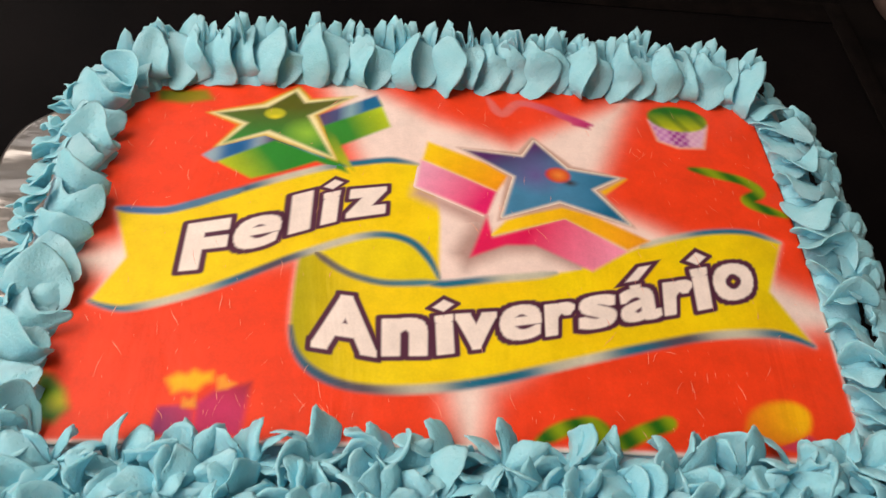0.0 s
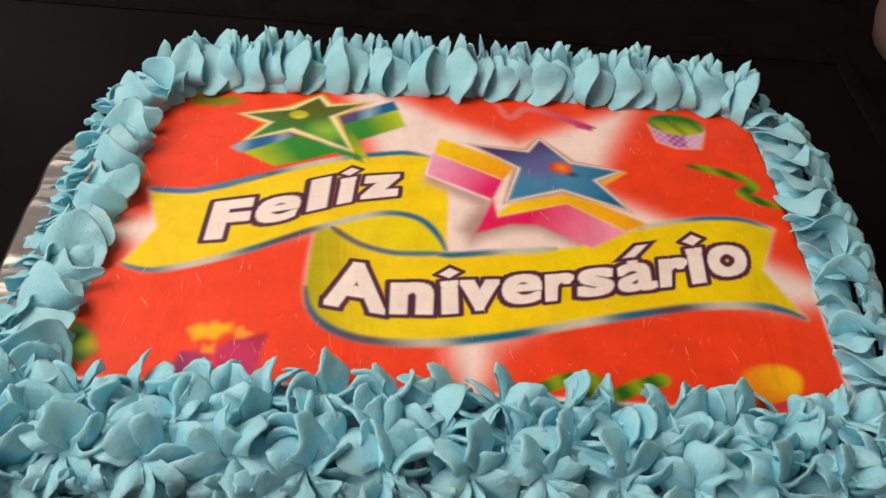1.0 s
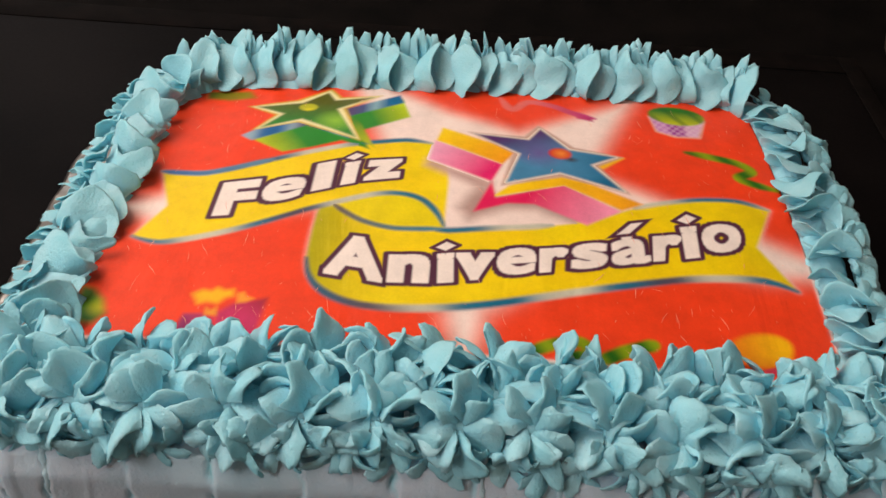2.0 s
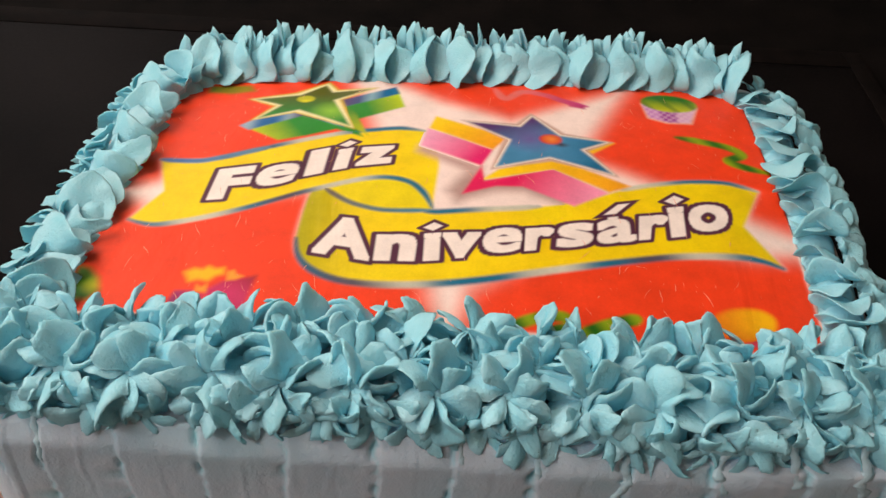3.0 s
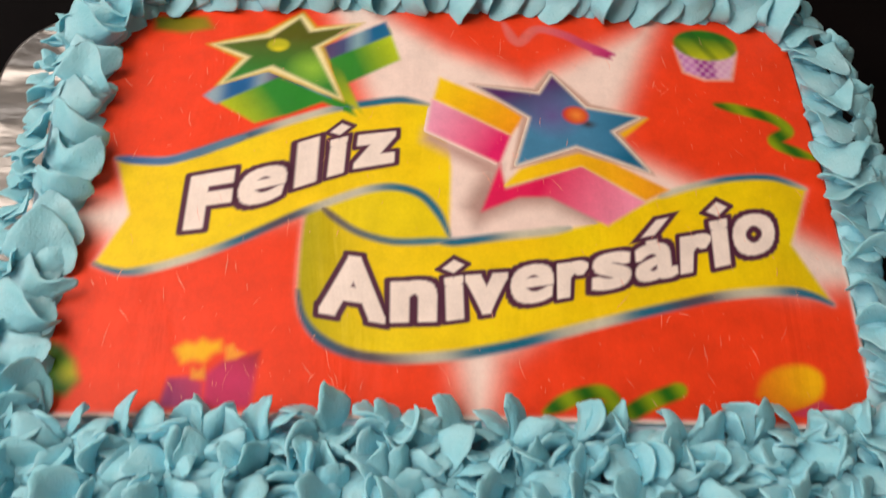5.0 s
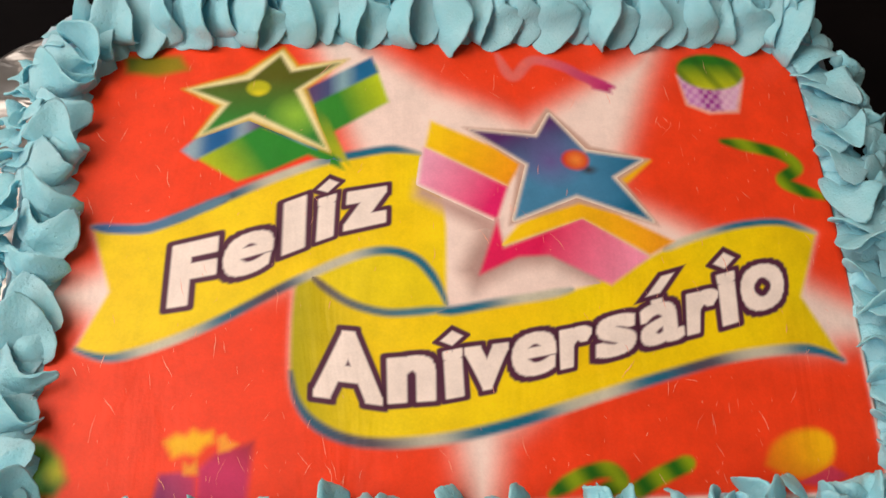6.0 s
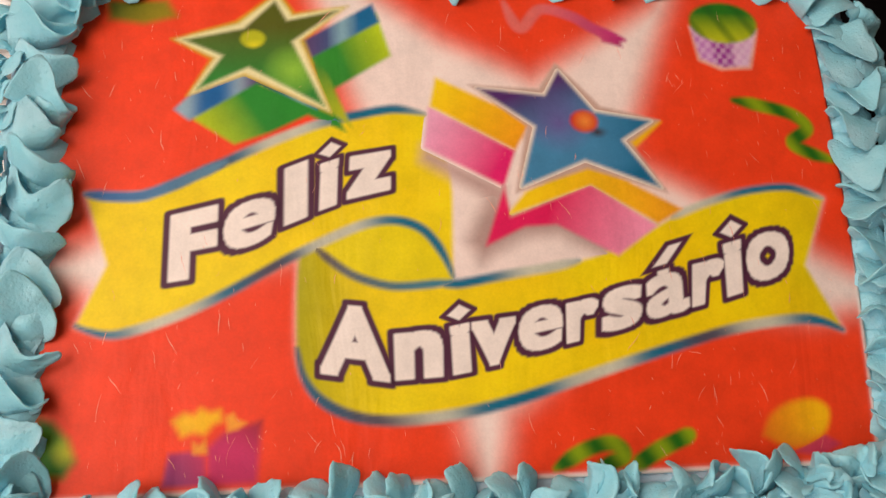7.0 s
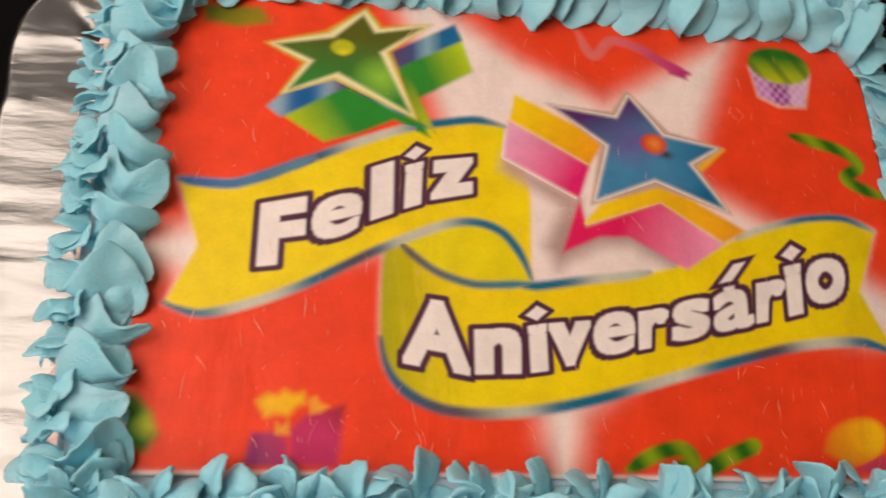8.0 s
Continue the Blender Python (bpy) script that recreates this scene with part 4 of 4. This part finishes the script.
figure("printed_bow", mm([(-101.5, -81), (-98, -78.6), (-94.5, -79.2), (-92.5, -77.2), (-89.5, -78.6), (-86.2, -78), (-85.6, -81.5), (-88.5, -82.6), (-91, -85.8), (-95, -85), (-98.5, -86.2)]), rgb(250, 186, 4), 2, sheet, "golden bow in the print", feather=0.0020)
for corners in ([(-95, -87.6), (-93, -89.2), (-90.8, -87.4), (-90.2, -91.8), (-94.8, -91.8)], [(-84.5, -80), (-82, -79), (-80.5, -81.4), (-77.6, -82.4), (-80.5, -84.4), (-83.8, -85.2)]):
    figure("printed_bow", mm(corners), rgb(246, 158, 44), 2, sheet, "golden ribbon end in the print", feather=0.0012)
figure("printed_balloon", mm([(-144.5, -77.7), (-139.4, -79.7), (-134.4, -85.2), (-131.6, -92.5), (-135, -97.4), (-144.4, -97.8)]), lambda x, y: blend(blend(rgb(44, 108, 10), rgb(96, 140, 12), 0.5 + 0.5 * math.sin(y * 420)), rgb(206, 196, 10), 0.8 * max(0.0, 1 - math.hypot((x + 0.1345) / 0.006, (y + 0.0895) / 0.006))), 1, sheet, "green balloon in the print", feather=0.0024)
figure("printed_balloon", mm([(-130, 71), (-117, 68.6), (-105, 71.5), (-109, 79), (-132, 80)]), slope(rgb(70, 90, 10), rgb(150, 130, 10), (-127.3, 80.3), (-114.3, 68.5)), 1, sheet, "green balloon in the print", feather=0.0024)

# the lettering: every letter in its own leaning box (front left, front right, back right, back left)
LETTERS = [
    ("F", (-104.5, -34.4), (-88.1, -32.1), (-87.9, -6.2), (-104.2, -10)),
    ("e", (-86.6, -25.2), (-69.8, -19.8), (-66.8, -2.5), (-85.5, -7.4)),
    ("l", (-65.3, -15.2), (-57, -11.8), (-56.6, 10.2), (-65, 6.8)),
    ("i", (-53.8, -10.1), (-46, -7.2), (-44.7, 18), (-52.4, 15.4)),
    ("z", (-43.3, -5.7), (-27.4, -2.1), (-26.7, 13.6), (-42, 11)),
    ("A", (-53.5, -67.3), (-30, -71.1), (-29.6, -45.7), (-52.7, -43)),
    ("n", (-28.4, -70.6), (-11.8, -69.8), (-11.3, -53.2), (-28.4, -54.2)),
    ("i", (-9.2, -69.6), (-1.2, -68.3), (-1.5, -44.2), (-9.5, -45.8)),
    ("v", (-1, -67.6), (13, -65.2), (14.7, -49.4), (-1.3, -51.2)),
    ("e", (14.8, -63.3), (30.5, -60.2), (32.5, -44.3), (15.7, -47.3)),
    ("r", (32.2, -59.8), (43, -57.5), (45.5, -42.9), (33.1, -45.1)),
    ("s", (45.3, -56.9), (60.4, -53.1), (62.9, -37.6), (47, -41.3)),
    ("\u00e1", (62.6, -52.4), (79.5, -48.4), (80.6, -22.6), (64, -27.3)),
    ("r", (80.3, -47.7), (91.5, -45), (95.4, -28.6), (82.2, -31.4)),
    ("i", (93.7, -44.4), (101.8, -42.1), (103.8, -13.7), (95, -16.1)),
    ("o", (103, -39.8), (120.6, -35.7), (122.7, -17.5), (104.5, -21)),
]


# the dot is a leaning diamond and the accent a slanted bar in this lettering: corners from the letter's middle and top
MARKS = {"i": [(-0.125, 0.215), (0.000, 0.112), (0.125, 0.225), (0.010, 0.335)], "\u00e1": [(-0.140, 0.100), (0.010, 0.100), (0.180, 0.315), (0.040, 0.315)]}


def glyph_edges(letter):
    """The outline segments of a letter of the built-in font, in em."""
    curve = bpy.data.curves.new("glyph", "FONT")
    curve.body, curve.size, curve.resolution_u, curve.fill_mode = letter, 1.0, 5, "FRONT"
    ob = new("glyph", curve)
    bpy.context.view_layer.update()
    mesh = bpy.data.meshes.new_from_object(ob.evaluated_get(bpy.context.evaluated_depsgraph_get()))
    bpy.data.objects.remove(ob)
    bm = bmesh.new()
    bm.from_mesh(mesh)
    bpy.data.meshes.remove(mesh)
    bpy.data.curves.remove(curve)
    bmesh.ops.remove_doubles(bm, verts=bm.verts[:], dist=1e-5)
    edges = [(e.verts[0].co.x, e.verts[0].co.y, e.verts[1].co.x, e.verts[1].co.y) for e in bm.edges if len(e.link_faces) == 1]
    bm.free()
    if letter in MARKS:
        edges = [e for e in edges if max(e[1], e[3]) < 0.60]
    return edges


def glyph_field(letter, step=0.0110, room=0.16):
    """Signed distance to the letter's outline on a grid, positive inside."""
    edges = glyph_edges(letter)
    xs = np.arange(min(min(e[0], e[2]) for e in edges) - room, max(max(e[0], e[2]) for e in edges) + room, step)
    ys = np.arange(min(min(e[1], e[3]) for e in edges) - room, max(max(e[1], e[3]) for e in edges) + room + (0.36 if letter in MARKS else 0.0), step)
    px, py = np.meshgrid(xs, ys)
    best, inside = np.full(px.shape, 1e9), np.zeros(px.shape, bool)
    for ax, ay, bx, by in edges:
        dx, dy = bx - ax, by - ay
        f = np.clip(((px - ax) * dx + (py - ay) * dy) / (dx * dx + dy * dy + 1e-12), 0, 1)
        gx, gy = np.abs(px - ax - f * dx), np.abs(py - ay - f * dy)
        best = np.minimum(best, (gx ** 6 + gy ** 6) ** (1 / 6))
        inside ^= ((ay > py) != (by > py)) & (px < dx * (py - ay) / (dy if abs(dy) > 1e-12 else 1e-12) + ax)
    field = np.where(inside, best, -best)
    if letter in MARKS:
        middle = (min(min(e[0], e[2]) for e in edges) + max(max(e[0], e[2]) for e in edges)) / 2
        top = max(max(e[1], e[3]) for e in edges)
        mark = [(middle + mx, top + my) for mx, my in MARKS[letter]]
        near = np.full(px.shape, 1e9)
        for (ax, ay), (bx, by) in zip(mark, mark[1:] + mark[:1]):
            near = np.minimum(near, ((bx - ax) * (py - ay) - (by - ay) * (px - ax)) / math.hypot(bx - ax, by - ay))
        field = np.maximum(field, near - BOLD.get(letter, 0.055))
    return xs, ys, field


def letter_mesh(letter, corners, grow, name, colour, ground, layer, label, feather=0.016):
    """A letter grown by so many em, fitted with its bold form into its box."""
    xs, ys, field = glyph_field(letter)
    heavy = BOLD.get(letter, 0.055)
    bold = filled(xs, ys, field + heavy)
    x0, x1 = min(v.co.x for v in bold.verts), max(v.co.x for v in bold.verts)
    y0, y1 = min(v.co.y for v in bold.verts), max(v.co.y for v in bold.verts)
    bold.free()
    bm = filled(xs, ys, field + heavy + grow + feather)
    i = np.array([(v.co.x - xs[0]) / (xs[1] - xs[0]) for v in bm.verts])
    j = np.array([(v.co.y - ys[0]) / (ys[1] - ys[0]) for v in bm.verts])
    i0, j0 = np.clip(i.astype(int), 0, len(xs) - 2), np.clip(j.astype(int), 0, len(ys) - 2)
    fi, fj = i - i0, j - j0
    value = field[j0, i0] * (1 - fi) * (1 - fj) + field[j0, i0 + 1] * fi * (1 - fj) + field[j0 + 1, i0] * (1 - fi) * fj + field[j0 + 1, i0 + 1] * fi * fj
    a, b, c, d = (Vector((x / 1000, y / 1000, 0)) for x, y in corners)
    for v in bm.verts:
        u, w = (v.co.x - x0) / (x1 - x0), (v.co.y - y0) / (y1 - y0)
        v.co = a * (1 - u) * (1 - w) + b * u * (1 - w) + c * u * w + d * (1 - u) * w
    return ink_mesh(bm, name, sheet, soft_step(value + heavy + grow, feather), colour, ground, layer, label)


BOLD, OUTLINE = {"e": 0.036, "s": 0.040, "\u00e1": 0.034, "A": 0.048, "o": 0.040}, 0.066
PURPLE, PALE = rgb(84, 40, 64), rgb(253, 238, 226)
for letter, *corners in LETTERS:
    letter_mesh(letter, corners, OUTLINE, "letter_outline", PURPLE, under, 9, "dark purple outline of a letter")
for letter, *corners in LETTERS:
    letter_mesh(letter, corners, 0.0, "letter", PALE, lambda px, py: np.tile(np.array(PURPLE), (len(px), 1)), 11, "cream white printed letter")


def creases():
    """Fine pale cracks in the wafer paper: kinked, mostly across the sheet, some branching into a net."""
    crack = random.Random(21)
    verts, faces = [], []
    for _ in range(620):
        x, y = crack.uniform(-0.135, 0.143), crack.uniform(-0.100, 0.070)
        if under(np.array([x]), np.array([y]))[0][1] > 0.09 and crack.random() < 0.75:
            continue
        t = radians(crack.gauss(95, 18) if crack.random() < 0.92 else crack.uniform(0, 180))
        size = 0.0012 + 0.0085 * crack.random() ** 3
        w = crack.uniform(0.00004, 0.00012) * (0.7 + 60 * size)
        count = max(3, round(size / 0.0007))
        base = len(verts)
        for k in range(count + 1):
            f = k / count
            half = w * (0.12 + math.sin(math.pi * f)) * crack.uniform(0.5, 1.2)
            for sgn in (1, -1):
                verts.append(tuple(drape(x - math.sin(t) * half * sgn, y + math.cos(t) * half * sgn, 13)))
            t += crack.gauss(0, 0.10)
            x, y = x + math.cos(t) * size / count, y + math.sin(t) * size / count
        for k in range(count):
            i = base + 2 * k
            faces.append((i, i + 1, i + 3, i + 2))
    ob = from_arrays("paper_crack", verts, faces, INK, sheet, "fine pale cracks in the wafer paper")
    shades = ob.data.color_attributes.new("ink", "FLOAT_COLOR", "POINT")
    shades.data.foreach_set("color", np.tile(np.array((*rgb(252, 176, 146), 1), dtype=np.float32), len(verts)))
    ob["kind"] = "stuff"


creases()


# the pot at the panel's far corner
def lathe(profile, count=40):
    bm = bmesh.new()
    rings = []
    for r, z in profile:
        rings.append([bm.verts.new((r * math.cos(2 * math.pi * k / count), r * math.sin(2 * math.pi * k / count), z)) for k in range(count)])
    for a, b in zip(rings, rings[1:]):
        for k in range(count):
            bm.faces.new((a[k], a[(k + 1) % count], b[(k + 1) % count], b[k]))
    bm.faces.new(list(reversed(rings[0])))
    bm.faces.new(rings[-1])
    return bm


def torus(major, minor, arc=2 * math.pi, count=28, ring=10):
    bm = bmesh.new()
    rows = []
    for i in range(count + 1):
        a = arc * i / count
        rows.append([bm.verts.new(((major + minor * math.cos(w)) * math.cos(a), minor * math.sin(w), (major + minor * math.cos(w)) * math.sin(a)))
                     for w in (2 * math.pi * k / ring for k in range(ring))])
    for a, b in zip(rows, rows[1:]):
        for k in range(ring):
            bm.faces.new((a[k], b[k], b[(k + 1) % ring], a[(k + 1) % ring]))
    return bm


pot = tagged(new("pot"), "beige enamel pot with a black handle beside the work panel", "pot")
pot.location = (0.405, 0.302, -0.008)
part("pot_body", lathe([(0.066, 0.0), (0.072, 0.004), (0.076, 0.020), (0.078, 0.045), (0.076, 0.070), (0.072, 0.088), (0.069, 0.092), (0.066, 0.090), (0.062, 0.040)]), CERAMIC, pot)
handle = part("handle", torus(0.013, 0.0035), BLACK_PLASTIC, pot, "black ring handle")
handle.location = (-0.072, -0.032, 0.050)
